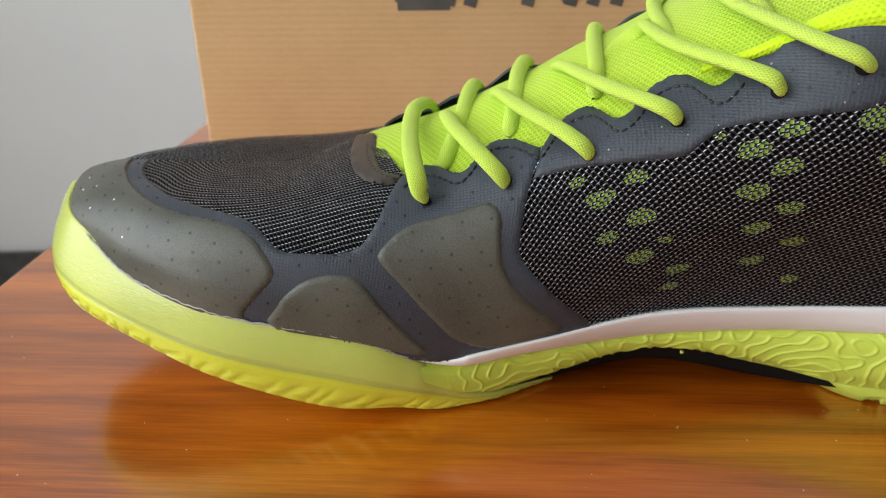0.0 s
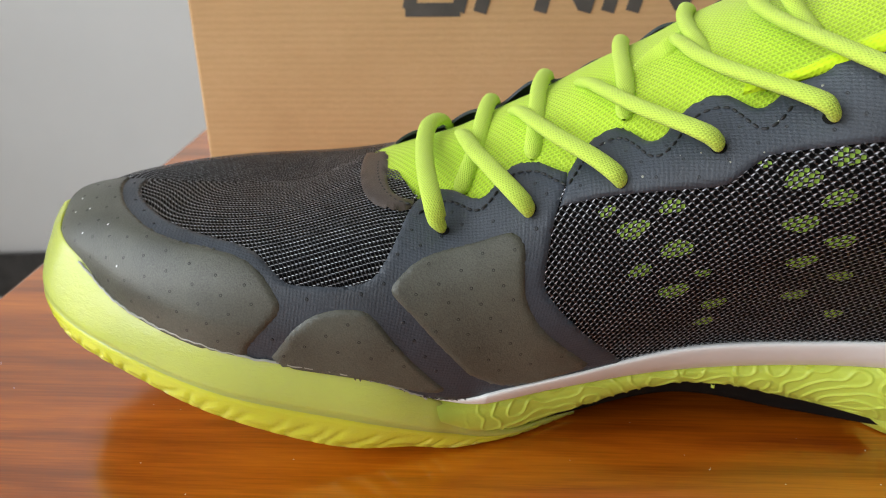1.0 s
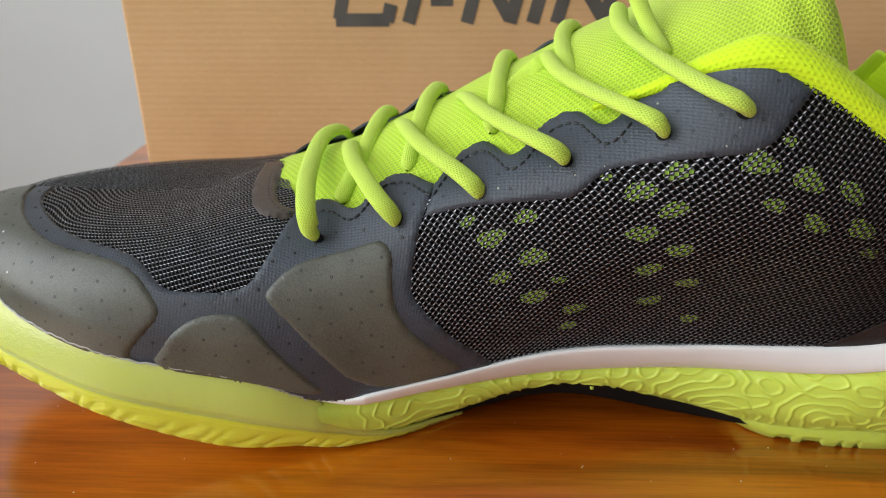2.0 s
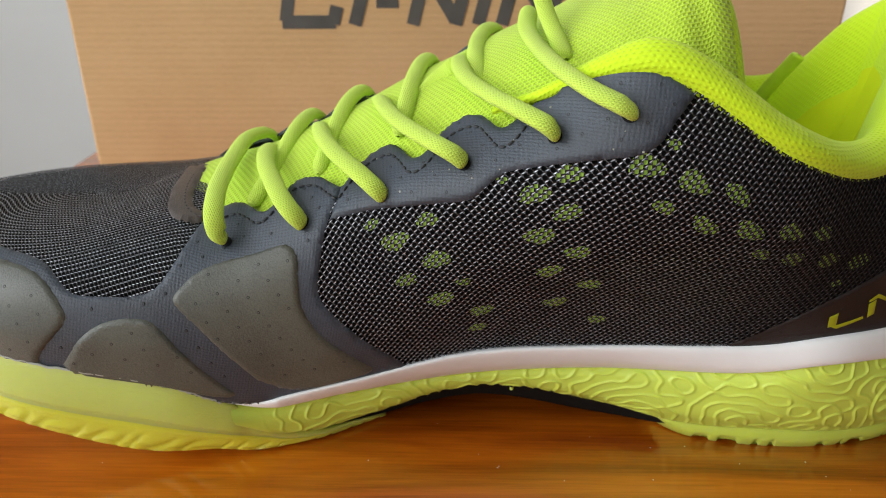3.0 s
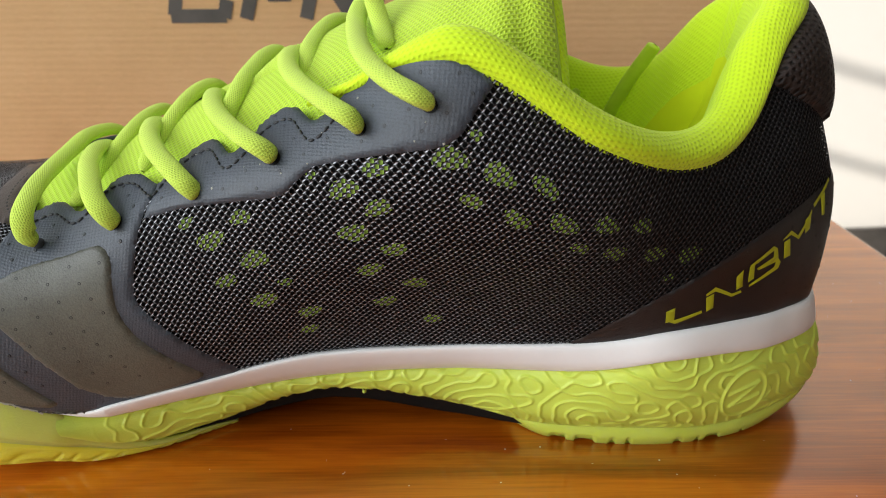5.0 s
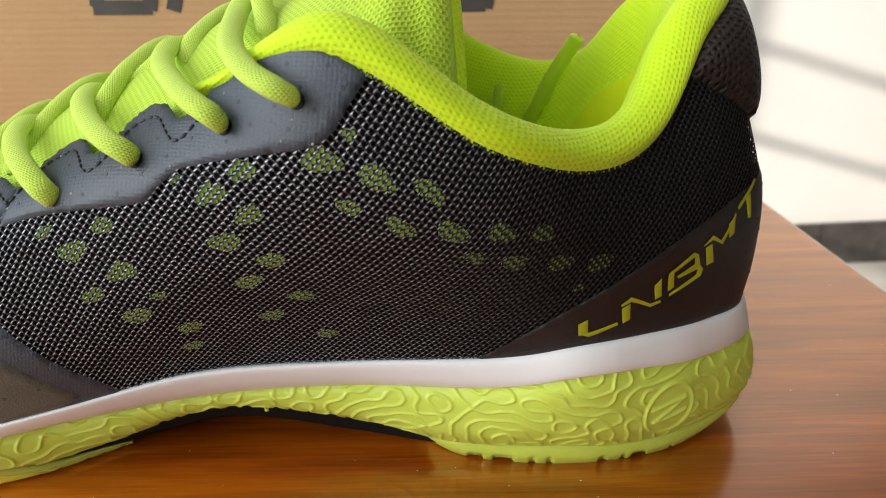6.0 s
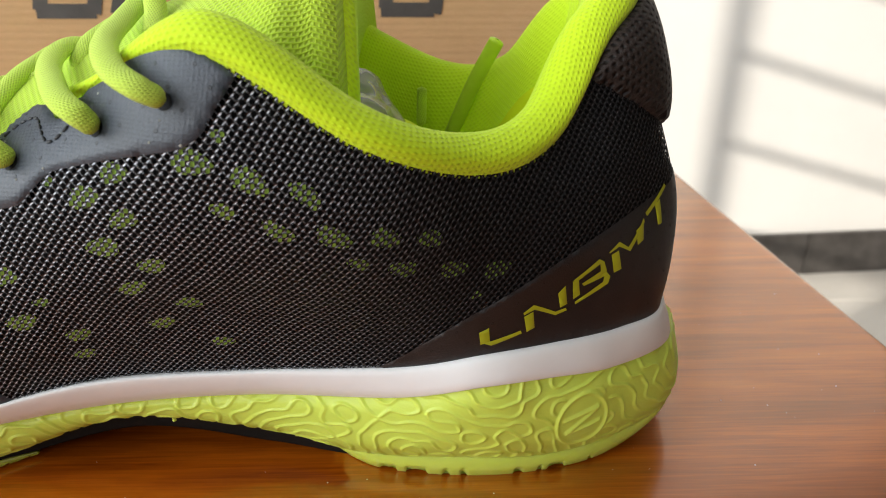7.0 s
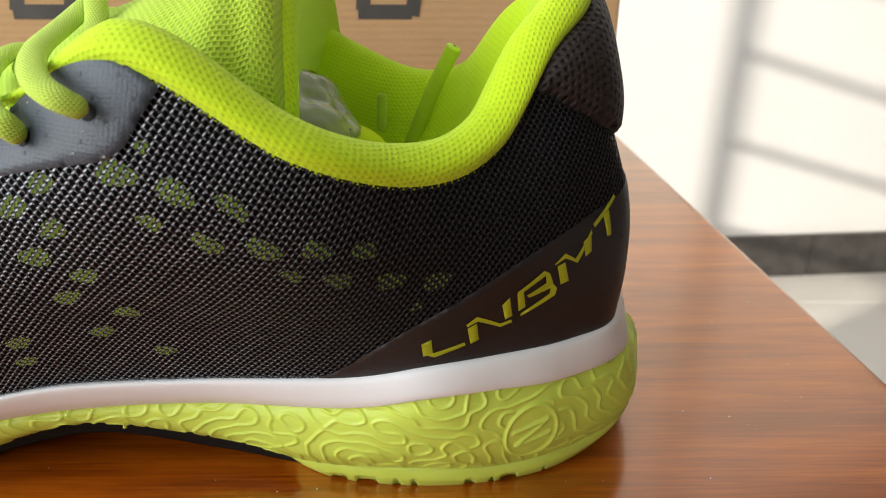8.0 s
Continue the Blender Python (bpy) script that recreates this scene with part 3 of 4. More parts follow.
low_band = np.clip((row - 0.80) / 0.08, 0, 1) * np.clip((gum[:, :, 0] + 0.118) / 0.02, 0, 1)
gum[:, :, 1] += 0.00035 * low_band * teeth
gum[:, :, 2] += 0.00025 * low_band * (1 - teeth) * (row > 0.93)
groove = np.exp(-(((row - 0.70) / 0.02) ** 2)) * 0.0007
gum[:, :, 1] += groove
gum_far = mirrored(gum, 0.88)
tip = np.clip(np.arange(420) / 40, 0, 1)[:, None] * np.clip((-0.060 - gum[:, :, 0]) / 0.03, 0, 1) * np.clip(1 - row / 0.6, 0, 1)
gum_far[:, :, 2] += 0.0028 * tip
gum_far = gum_far[:, ::-1]
part_gum = grids("toe_outsole", [gum[:, :29], gum_far[:, 11:]], GUM, shoe, "translucent yellow-green rubber toe wall")
grids("tread", [gum[:, 28:], gum_far[:, :12]] + both(to_axis(gum)), TREAD, part_gum, "yellow rubber tread with slanted grooves")

white = loft([shifted(W_TOP, -0.002, -0.002, 0.0008), shifted(W_TOP, 0.0016, 0.0016, 0.0012), middle(W_TOP, W_LOW, 0.0022), shifted(W_LOW, 0.0012, 0.0012, 0.0), shifted(W_LOW, -0.0005, -0.0005, -0.0004)], 300, 22)
for i in range(40):
    k = 0.12 + 0.88 * i / 40
    mid_row = white[i].mean(axis=0)
    white[i] = mid_row + (white[i] - mid_row) * k + np.array([0, 0.0016 * (1 - k), 0])
grids("white_midsole_band", both(white), WHITE, shoe, "smooth white foam band")

foam = loft([shifted(W_LOW, -0.001, -0.001, 0.0004), middle(W_LOW, M_LOW, 0.0022, 0.22), middle(W_LOW, M_LOW, 0.0030, 0.68), M_LOW], 1000, 110)


def labyrinth(x, z, wavelength, line):
    """Heights of evenly wide winding lines at places x, z of an upright sheet."""
    n, m, wide, high = 1100, 260, 0.22, 0.052
    fx, fy = np.fft.fftfreq(n, wide / n)[:, None], np.fft.fftfreq(m, high / m)[None, :]
    f = np.sqrt(fx**2 + (fy * 0.9) ** 2) * wavelength
    band = np.exp(-(((f - 1) / 0.22) ** 2))
    g = np.random.default_rng(11).standard_normal((n, m))
    for _ in range(7):
        g = np.fft.ifft2(np.fft.fft2(np.tanh(2.5 * g / g.std())) * band).real
    gx, gy = np.gradient(g, wide / n, high / m)
    far_off = np.abs(g) / (np.sqrt(gx**2 + gy**2) + 0.3 * g.std() / wavelength)
    h = np.exp(-((far_off / line) ** 2))
    i, j = np.clip((x + 0.01) / wide * n, 0, n - 2), np.clip(z / high * m, 0, m - 2)
    i0, j0 = i.astype(int), j.astype(int)
    u, w = i - i0, j - j0
    return h[i0, j0] * (1 - u) * (1 - w) + h[i0 + 1, j0] * u * (1 - w) + h[i0, j0 + 1] * (1 - u) * w + h[i0 + 1, j0 + 1] * u * w


fn = np.cross(np.gradient(foam, axis=0), np.gradient(foam, axis=1))
fn /= np.linalg.norm(fn, axis=2, keepdims=True) + 1e-12
if fn[500, 50, 1] > 0:
    fn = -fn
relief = labyrinth(foam[:, :, 0], foam[:, :, 2] * 1.15, 0.0068, 0.00036)
fade = np.clip(np.minimum(np.linspace(0, 1, 110), np.linspace(1, 0, 110))[None, :] / 0.06, 0, 1) * np.clip((foam[:, :, 0] - 0.004) / 0.01, 0, 1)
LOGO = np.array([.1643, .0180])
inside = ((foam[:, :, 0] - LOGO[0]) / 0.0062) ** 2 + ((foam[:, :, 2] - LOGO[1]) / 0.0078) ** 2
fade = fade * np.clip((inside - 1.15) / 0.3, 0, 1)
ring = np.exp(-(((inside - 0.95) / 0.13) ** 2))
lx, lz = foam[:, :, 0] - LOGO[0], foam[:, :, 2] - LOGO[1]
slant = lz - 0.28 * lx
bar_up = np.exp(-(((slant - 0.0022) / 0.0005) ** 2)) + np.exp(-(((slant + 0.0022) / 0.0005) ** 2)) + np.exp(-(((slant - 0.55 * lx) / 0.0005) ** 2)) * (np.abs(lx) < 0.0038)
emblem = np.clip(bar_up, 0, 1) * np.clip((0.62 - inside) / 0.1, 0, 1)
foam = foam + fn * (0.00040 * relief * fade + 0.0005 * ring + 0.0005 * emblem)[:, :, None]
far_top = mirrored(W_LOW, 0.88)
far_floor = far_top.copy()
far_floor[:, 2] = 0.0008
far_floor[-1, 2] = 0.006
far_wall = loft([far_top, (far_top + far_floor) / 2 + np.array([0, 0.002, 0]), far_floor], 120, 10)
grids("foam_midsole", [foam, far_wall], FOAM, shoe, "lime foam midsole with winding moulded lines")

heel = loft([shifted(H_TOP, -0.002, -0.002, 0.001), H_TOP, middle(H_TOP, H_LOW, 0.0008), H_LOW], 300, 24)
hrow = np.linspace(0, 1, 24)[None, :]
cut = np.clip(np.sin(heel[:, :, 0] / 0.0105 * 2 * np.pi + 1.8 * np.sin(heel[:, :, 0] * 410) + np.sin(heel[:, :, 0] * 970)) * 4 - 2.6, 0, 1)
heel[:, :, 2] += 0.0012 * cut * np.clip((hrow - 0.62) / 0.25, 0, 1) * np.clip((0.178 - heel[:, :, 0]) / 0.01, 0, 1)
grids("heel_outsole", both(heel) + both(to_axis(heel)), HEEL_GUM, shoe, "translucent lime rubber heel tread")

def arch_drop(rail, inward, down):
    """A rail moved in and down, most of all in the middle of the arch."""
    out = []
    for x, y, z in rail:
        k = max(0.0, min(1.0, (x - 0.024) / 0.034, (0.118 - x) / 0.03))
        out.append((x, y + 0.0006 + inward * k, z - 0.0010 - down * k))
    return out


shank = loft([shifted(M_LOW, 0.0003, -0.0002, 0.0006), arch_drop(M_LOW, 0.0002, 0.0010), arch_drop(M_LOW, 0.0010, 0.0040), arch_drop(M_LOW, 0.0046, 0.0058)], 200, 12)
floor_edge = mirrored(shank[:, -1], 0.8)
floor_edge[:, 2] = 0.0012
plate = np.stack([shank[:, -1] * (1 - f) + floor_edge * f for f in np.linspace(0, 1, 12)], axis=1)
grids("arch_plate", [shank, plate], SHANK, shoe, "black plastic arch plate")

# collar, lining and tongue
ring_s = np.linspace(7.85, 15, 240)
near = sample(SIDE, ring_s, np.full(240, 4.0))
farp = mirrored(near, 0.66)[::-1][1:]
path = np.vstack([near, farp])
tang = np.gradient(path, axis=0)
tang[:, 2] = 0
for _ in range(12):
    tang[1:-1] = (tang[:-2] + tang[1:-1] * 2 + tang[2:]) / 4
tang /= np.linalg.norm(tang, axis=1, keepdims=True)
outw = np.stack([tang[:, 1], -tang[:, 0], np.zeros(len(tang))], axis=1)
if outw[20, 1] > 0:
    outw = -outw
PROFILE = [(.0, -.002), (.0012, .0010), (.0, .0034), (-.0035, .0054), (-.0072, .0046), (-.0098, .0010), (-.0120, -.006), (-.0140, -.016), (-.0170, -.028), (-.0220, -.040)]
prof = spline([(a, b, 0) for a, b in PROFILE], 46)
ends = np.minimum(np.arange(len(path)), np.arange(len(path))[::-1])
grow = np.clip(ends / 34, 0.30, 1)[:, None]
collar = path[:, None] + outw[:, None] * (prof[None, :, 0] * grow)[:, :, None]
collar[:, :, 2] += prof[None, :, 1] * grow
grids("collar", [collar[:, :36]], COLLAR, shoe, "padded lime knit collar")
grids("inner_lining", [collar[:, 35:]], INNER, shoe, "smooth lime inner lining")
near_f = sample(SIDE, np.linspace(5, 14.4, 60), np.full(60, 1.0)) + np.array([0, 0.006, 0])
insole = np.stack([near_f * (1 - f) + mirrored(near_f, FAR) * f for f in np.linspace(0, 1, 12)], axis=1)
grids("insole", [insole], COLLAR, shoe, "lime insole")

T_MID = [(-.022, .203, .0630), (.008, .203, .0735), (.035, .203, .0865), (.060, .203, .0985), (.085, .203, .110), (.099, .203, .1170), (.1075, .203, .1220)]
T_QTR = [(-.022, .194, .0625), (.008, .184, .0700), (.035, .182, .0825), (.060, .178, .0940), (.085, .177, .1060), (.099, .175, .1120), (.1080, .176, .1160)]
T_EDG = [(-.021, .184, .0590), (.008, .168, .0620), (.035, .166, .0725), (.060, .160, .0830), (.085, .158, .0940), (.100, .157, .0970), (.1090, .160, .0955)]
T_LOW = [(x, y - .002 + .002 * min(1, abs(x) / .1), z - .009) for x, y, z in T_EDG]
T_LOW[0], T_LOW[1] = (-.021, .183, .057), (.008, .168, .058)
tong = loft([mirrored(T_EDG, 1.0), mirrored(T_QTR, 1.0), T_MID, T_QTR, T_EDG, T_LOW], 160, 84)
for i in range(160):
    k = 0.5 + 0.5 * math.sin(i / 160 * 38)
    tong[i, :, 2] += 0.0006 * k
back = tong[-1:, :, :] + np.array([[[.0045, 0, -.001]], [[.0060, .0, -.007]], [[.0040, .001, -.020]], [[-.002, .002, -.034]]])
tong = np.concatenate([tong, back], axis=0)
grids("tongue", [tong], TONGUE, shoe, "padded lime net tongue")
pad_back = tong[120:160] + np.array([0.0055, 0.0015, -0.0040])
roll = pad_back[-1:] + np.array([[[.0022, .0005, -.0015]], [[.0026, .001, -.006]], [[.001, .0015, -.014]], [[-.002, .002, -.030]]])
grids("tongue_padding", [np.concatenate([pad_back, roll], axis=0)], COLLAR, shoe, "padded lime knit tongue backing")

# far eyestay, seen over the tongue
FAR_TOP = [(-.016, .2090, .0650), (-.006, .2150, .0692), (.000, .2165, .0700), (.011, .2175, .0742), (.024, .2185, .0806), (.037, .2195, .0842), (.050, .2210, .0905), (.065, .2220, .0980), (.085, .2250, .1045)]
far_eye = loft([FAR_TOP, [(x, y + .0012, z + .0004) for x, y, z in FAR_TOP], [(x, y + .008, z - .006) for x, y, z in FAR_TOP], [(x, y + .016, z - .018) for x, y, z in FAR_TOP]], 160, 20)
far_eye[:, :, 2] += 0.0010 * np.sin(far_eye[:, :, 0] / 0.0175 * 2 * np.pi)
grids("far_eyestay", [far_eye], FILM, shoe, "black eyestay edge")
glue = spline(OT_TOP[2:7], 160)
glue[:, 2] += 0.0004 + 0.0003 * np.sin(np.arange(160) * 0.9) * np.sin(np.arange(160) * 0.37)
glue[:, 1] -= 0.0003
grids("glue_line", [tube(glue, 0.0006, 0.0006, (0, -0.6, 1), 160, 8)], GLUE, shoe, "thin pale line of glue")

# laces: over the tongue from near eyelets, then strands to the far eyelets
LOW_LACES = [
    [(-.0003, .1600, .0605), (-.0014, .1585, .0632), (-.0026, .1612, .0668), (-.0045, .1715, .0692), (-.0058, .1830, .0702), (-.0066, .1945, .0710), (-.0060, .2055, .0724), (-.003, .2150, .0716), (-.001, .2220, .0670)],
    [(.0192, .1580, .0650), (.0176, .1572, .0674), (.0155, .1585, .0694), (.0128, .1625, .0711), (.0098, .1690, .0724), (.0067, .1765, .0734), (.0042, .1870, .0738), (.0032, .1980, .0722)],
    [(.0382, .1565, .0722), (.0362, .1560, .0746), (.0338, .1578, .0762), (.0311, .1608, .0774), (.0280, .1650, .0783), (.0248, .1703, .0790), (.0210, .1790, .0797), (.0182, .1900, .0795), (.0165, .2000, .0772)],
]
HIGH_LACES = [
    [(.0560, .1530, .0812), (.0537, .1525, .0834), (.0511, .1538, .0846), (.0479, .1575, .0853), (.0445, .1625, .0858), (.0408, .1690, .0864), (.0372, .1775, .0870), (.0345, .1890, .0868), (.033, .1990, .0847)],
    [(.0742, .1478, .0885), (.0720, .1466, .0912), (.0688, .1490, .0926), (.0652, .1545, .0934), (.0615, .1615, .0940), (.0583, .1680, .0947), (.0556, .1760, .0957), (.0545, .1850, .0967), (.055, .1940, .0965)],
    [(.0880, .1420, .0945), (.0845, .1405, .0968), (.0800, .1440, .0986), (.0762, .1510, .1003), (.0735, .1600, .1017), (.0714, .1740, .1032), (.0705, .1860, .1052), (.072, .1970, .1087)],
]
FAR_LACES = [
    [(.0030, .1720, .0640), (.0058, .1820, .0690), (.0075, .1900, .0723), (.0085, .1990, .0751), (.0097, .2080, .0769), (.0112, .2170, .0769), (.0120, .2250, .0735)],
    [(.0200, .1740, .0720), (.0212, .1830, .0766), (.0222, .1935, .0803), (.0232, .2030, .0827), (.0250, .2110, .0841), (.0265, .2190, .0833), (.0275, .2270, .0790)],
    [(.0400, .1720, .0820), (.0413, .1800, .0869), (.0420, .1885, .0901), (.0428, .1975, .0919), (.0440, .2060, .0933), (.0460, .2150, .0931), (.0475, .2250, .0880)],
    [(.0590, .1780, .0930), (.0583, .1880, .0969), (.0586, .1980, .0987), (.0598, .2070, .1002), (.0620, .2140, .1013), (.0650, .2230, .1001), (.0670, .2290, .0960)],
    [(.0780, .1700, .1002), (.0765, .1780, .1042), (.0745, .1840, .1092), (.0730, .1900, .1152), (.0730, .1970, .1212)],
]
for pts in LOW_LACES + HIGH_LACES:
    grids("lace", [tube(pts, 0.0047, 0.0028, (0.2, -0.6, 1), 70, 18, 0.06)], LACE, shoe)
for pts in FAR_LACES:
    grids("lace", [tube(pts, 0.0044, 0.0030, (0.2, -0.6, 1), 60, 18, 0.06)], LACE, shoe)
keeper = [(.0440, .1850, .0870), (.0465, .1890, .0900), (.0492, .1905, .0926), (.0520, .1905, .0950), (.0548, .1925, .0962), (.0580, .1975, .0964), (.0610, .2040, .0955)]
webbing = tube(keeper, 0.0042, 0.0010, (0.3, -0.8, 1), 160, 14, 0.03)
spine = webbing.mean(axis=1, keepdims=True)
webbing = spine + (webbing - spine) * (1 + 0.12 * np.sin(np.arange(160) * 1.2))[:, None, None] ** 0.5
grids("lace_loop", [webbing], LACE, shoe, "ribbed lime webbing loop")
end_cord = [(.1365, .2240, .0650), (.1385, .2230, .0705), (.1430, .2190, .0825), (.1465, .2150, .0905), (.1482, .2125, .0945)]
grids("lace_tip", [tube(end_cord, 0.0040, 0.0020, (0, -1, 0.3), 60, 14, 0.04)], AGLET, shoe, "pale lime plastic lace tip")
fold = [(.1090, .2060, .0660), (.1150, .2055, .0715), (.1210, .2050, .0730), (.1265, .2050, .0705), (.1310, .2055, .0640)]
grids("lining_fold", [tube(fold, 0.0120, 0.0060, (0, -0.3, 1), 50, 18, 0.15)], INNER, shoe, "soft lime fold of the inner lining")

strap = [(.1290, .2230, .0700), (.1292, .2225, .0760), (.1293, .2215, .0810)]
grids("inner_tab", [tube(strap, 0.0028, 0.0012, (0, -1, 0.2), 20, 10, 0.1)], LACE, shoe, "small lime strap end")


def crumpled(centre, size, seed):
    """A crumpled film bag."""
    bm = bmesh.new()
    bmesh.ops.create_icosphere(bm, subdivisions=5, radius=1.0)
    for v in bm.verts:
        n = v.co.normalized()
        k = 1 + 0.16 * noise.noise(n * 2.2 + Vector((seed, 0, 0))) + 0.10 * abs(noise.noise(n * 5.0 + Vector((0, seed, 0))))
        v.co = Vector(centre) + Vector((n.x * size[0], n.y * size[1], n.z * size[2])) * k
    return bm


bag = tagged(part("plastic_stuffing", crumpled((.104, .203, .070), (.020, .022, .020), 3.0), BAG, None, "", True), "crumpled clear plastic stuffing inside the shoe", "packing")

nub = loft([[(.0685, .1712, .0125), (.0685, .1708, .0117)], [(.0690, .1706, .0125), (.0690, .1704, .0117)], [(.0695, .1712, .0125), (.0695, .1708, .0117)]], 4, 8)
grids("moulding_nub", [nub], FOAM, shoe)


def speck(x, y, r):
    a = [r * (0.8 + 0.4 * random.random()) for _ in range(7)]
    rim = [(x + a[k] * math.cos(k * 0.9), y + a[k] * math.sin(k * 0.9), 0.00005) for k in range(7)]
    return rim + [(x, y, r * 0.7)]


dust_v, dust_f = [], []
for _ in range(240):
    at = len(dust_v)
    dust_v += speck(random.uniform(-0.14, 0.26), random.uniform(0.06, 0.33), random.uniform(0.00006, 0.00020))
    dust_f += [(at + k, at + (k + 1) % 7, at + 7) for k in range(7)]
tagged(mesh_ob("dust", dust_v, dust_f, WHITE), "fine pale dust specks on the varnished table", "dust", kind="stuff")

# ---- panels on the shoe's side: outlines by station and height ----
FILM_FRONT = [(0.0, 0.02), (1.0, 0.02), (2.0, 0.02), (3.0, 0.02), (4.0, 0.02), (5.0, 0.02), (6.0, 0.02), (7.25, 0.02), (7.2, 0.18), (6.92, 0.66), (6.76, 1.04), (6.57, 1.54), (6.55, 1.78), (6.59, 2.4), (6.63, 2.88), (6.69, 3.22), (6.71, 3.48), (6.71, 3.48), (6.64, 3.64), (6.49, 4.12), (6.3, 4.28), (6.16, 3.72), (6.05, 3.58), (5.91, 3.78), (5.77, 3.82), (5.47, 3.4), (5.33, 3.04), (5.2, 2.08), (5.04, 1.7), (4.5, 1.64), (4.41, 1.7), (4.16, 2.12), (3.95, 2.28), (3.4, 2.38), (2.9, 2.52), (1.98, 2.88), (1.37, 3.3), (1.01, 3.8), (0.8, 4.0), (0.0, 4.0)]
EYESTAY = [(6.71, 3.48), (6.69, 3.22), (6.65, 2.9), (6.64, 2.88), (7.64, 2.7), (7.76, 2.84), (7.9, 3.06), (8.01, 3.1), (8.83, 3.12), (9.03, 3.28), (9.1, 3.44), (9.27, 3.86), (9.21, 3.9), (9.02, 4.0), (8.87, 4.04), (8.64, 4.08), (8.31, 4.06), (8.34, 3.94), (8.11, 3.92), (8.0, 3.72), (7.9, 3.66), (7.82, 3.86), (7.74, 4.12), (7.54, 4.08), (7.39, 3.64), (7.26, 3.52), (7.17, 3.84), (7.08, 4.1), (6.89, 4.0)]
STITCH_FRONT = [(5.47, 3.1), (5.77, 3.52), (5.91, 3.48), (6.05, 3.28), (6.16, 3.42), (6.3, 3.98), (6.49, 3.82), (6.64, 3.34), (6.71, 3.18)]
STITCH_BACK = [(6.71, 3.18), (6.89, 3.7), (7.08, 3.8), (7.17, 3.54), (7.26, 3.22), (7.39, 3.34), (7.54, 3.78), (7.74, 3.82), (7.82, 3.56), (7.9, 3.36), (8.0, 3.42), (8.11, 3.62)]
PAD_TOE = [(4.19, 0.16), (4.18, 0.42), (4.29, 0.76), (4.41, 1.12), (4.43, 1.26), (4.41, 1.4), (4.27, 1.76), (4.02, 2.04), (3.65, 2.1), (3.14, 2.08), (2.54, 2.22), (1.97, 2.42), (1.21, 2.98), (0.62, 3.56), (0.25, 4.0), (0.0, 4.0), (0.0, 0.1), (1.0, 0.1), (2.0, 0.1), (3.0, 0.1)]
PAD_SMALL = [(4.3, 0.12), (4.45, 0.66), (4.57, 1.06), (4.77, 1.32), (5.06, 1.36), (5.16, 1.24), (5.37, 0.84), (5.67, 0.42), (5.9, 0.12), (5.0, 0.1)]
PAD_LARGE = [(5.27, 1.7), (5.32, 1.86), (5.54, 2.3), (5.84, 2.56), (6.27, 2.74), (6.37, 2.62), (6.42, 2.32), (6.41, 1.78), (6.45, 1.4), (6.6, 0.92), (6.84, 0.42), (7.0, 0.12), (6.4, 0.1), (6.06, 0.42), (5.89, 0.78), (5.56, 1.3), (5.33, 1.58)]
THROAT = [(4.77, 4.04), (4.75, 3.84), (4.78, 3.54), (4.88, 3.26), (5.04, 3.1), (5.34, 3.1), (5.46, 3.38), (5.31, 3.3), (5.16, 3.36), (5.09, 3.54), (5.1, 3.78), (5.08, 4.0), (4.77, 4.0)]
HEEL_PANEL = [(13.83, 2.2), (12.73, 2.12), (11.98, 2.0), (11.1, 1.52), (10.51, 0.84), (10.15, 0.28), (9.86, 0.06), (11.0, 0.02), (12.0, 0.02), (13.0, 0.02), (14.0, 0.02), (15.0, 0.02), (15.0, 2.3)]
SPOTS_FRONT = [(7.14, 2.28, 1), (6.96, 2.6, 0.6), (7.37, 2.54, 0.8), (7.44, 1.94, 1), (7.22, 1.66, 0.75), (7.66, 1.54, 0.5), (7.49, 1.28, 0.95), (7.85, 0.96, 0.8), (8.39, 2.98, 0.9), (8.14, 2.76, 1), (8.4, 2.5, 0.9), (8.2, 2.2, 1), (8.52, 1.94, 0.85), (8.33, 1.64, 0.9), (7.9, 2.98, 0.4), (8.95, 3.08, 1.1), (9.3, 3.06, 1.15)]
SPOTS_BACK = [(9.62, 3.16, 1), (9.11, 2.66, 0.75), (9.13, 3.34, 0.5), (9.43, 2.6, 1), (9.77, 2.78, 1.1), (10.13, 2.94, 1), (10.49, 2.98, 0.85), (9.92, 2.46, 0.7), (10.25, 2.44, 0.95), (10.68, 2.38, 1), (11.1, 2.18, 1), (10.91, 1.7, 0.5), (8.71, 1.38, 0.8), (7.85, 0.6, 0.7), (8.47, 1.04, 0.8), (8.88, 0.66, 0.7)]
LETTERS_A = [
    [(10.96, 0.8), (11.06, 0.88), (11.09, 0.48), (10.99, 0.46)],
    [(11.02, 0.48), (11.44, 0.62), (11.46, 0.54), (11.11, 0.38)],
    [(11.46, 0.94), (11.57, 1.0), (11.62, 0.6), (11.52, 0.54)],
    [(11.44, 1.04), (11.56, 1.16), (11.87, 0.84), (12.01, 0.86), (12.03, 0.8), (11.88, 0.76), (11.58, 1.04), (11.46, 0.98)],
    [(11.86, 1.24), (11.94, 1.36), (12.02, 0.94), (11.93, 0.9)],
    [(12.03, 1.38), (12.1, 1.42), (12.17, 1.06), (12.09, 1.0)],
]
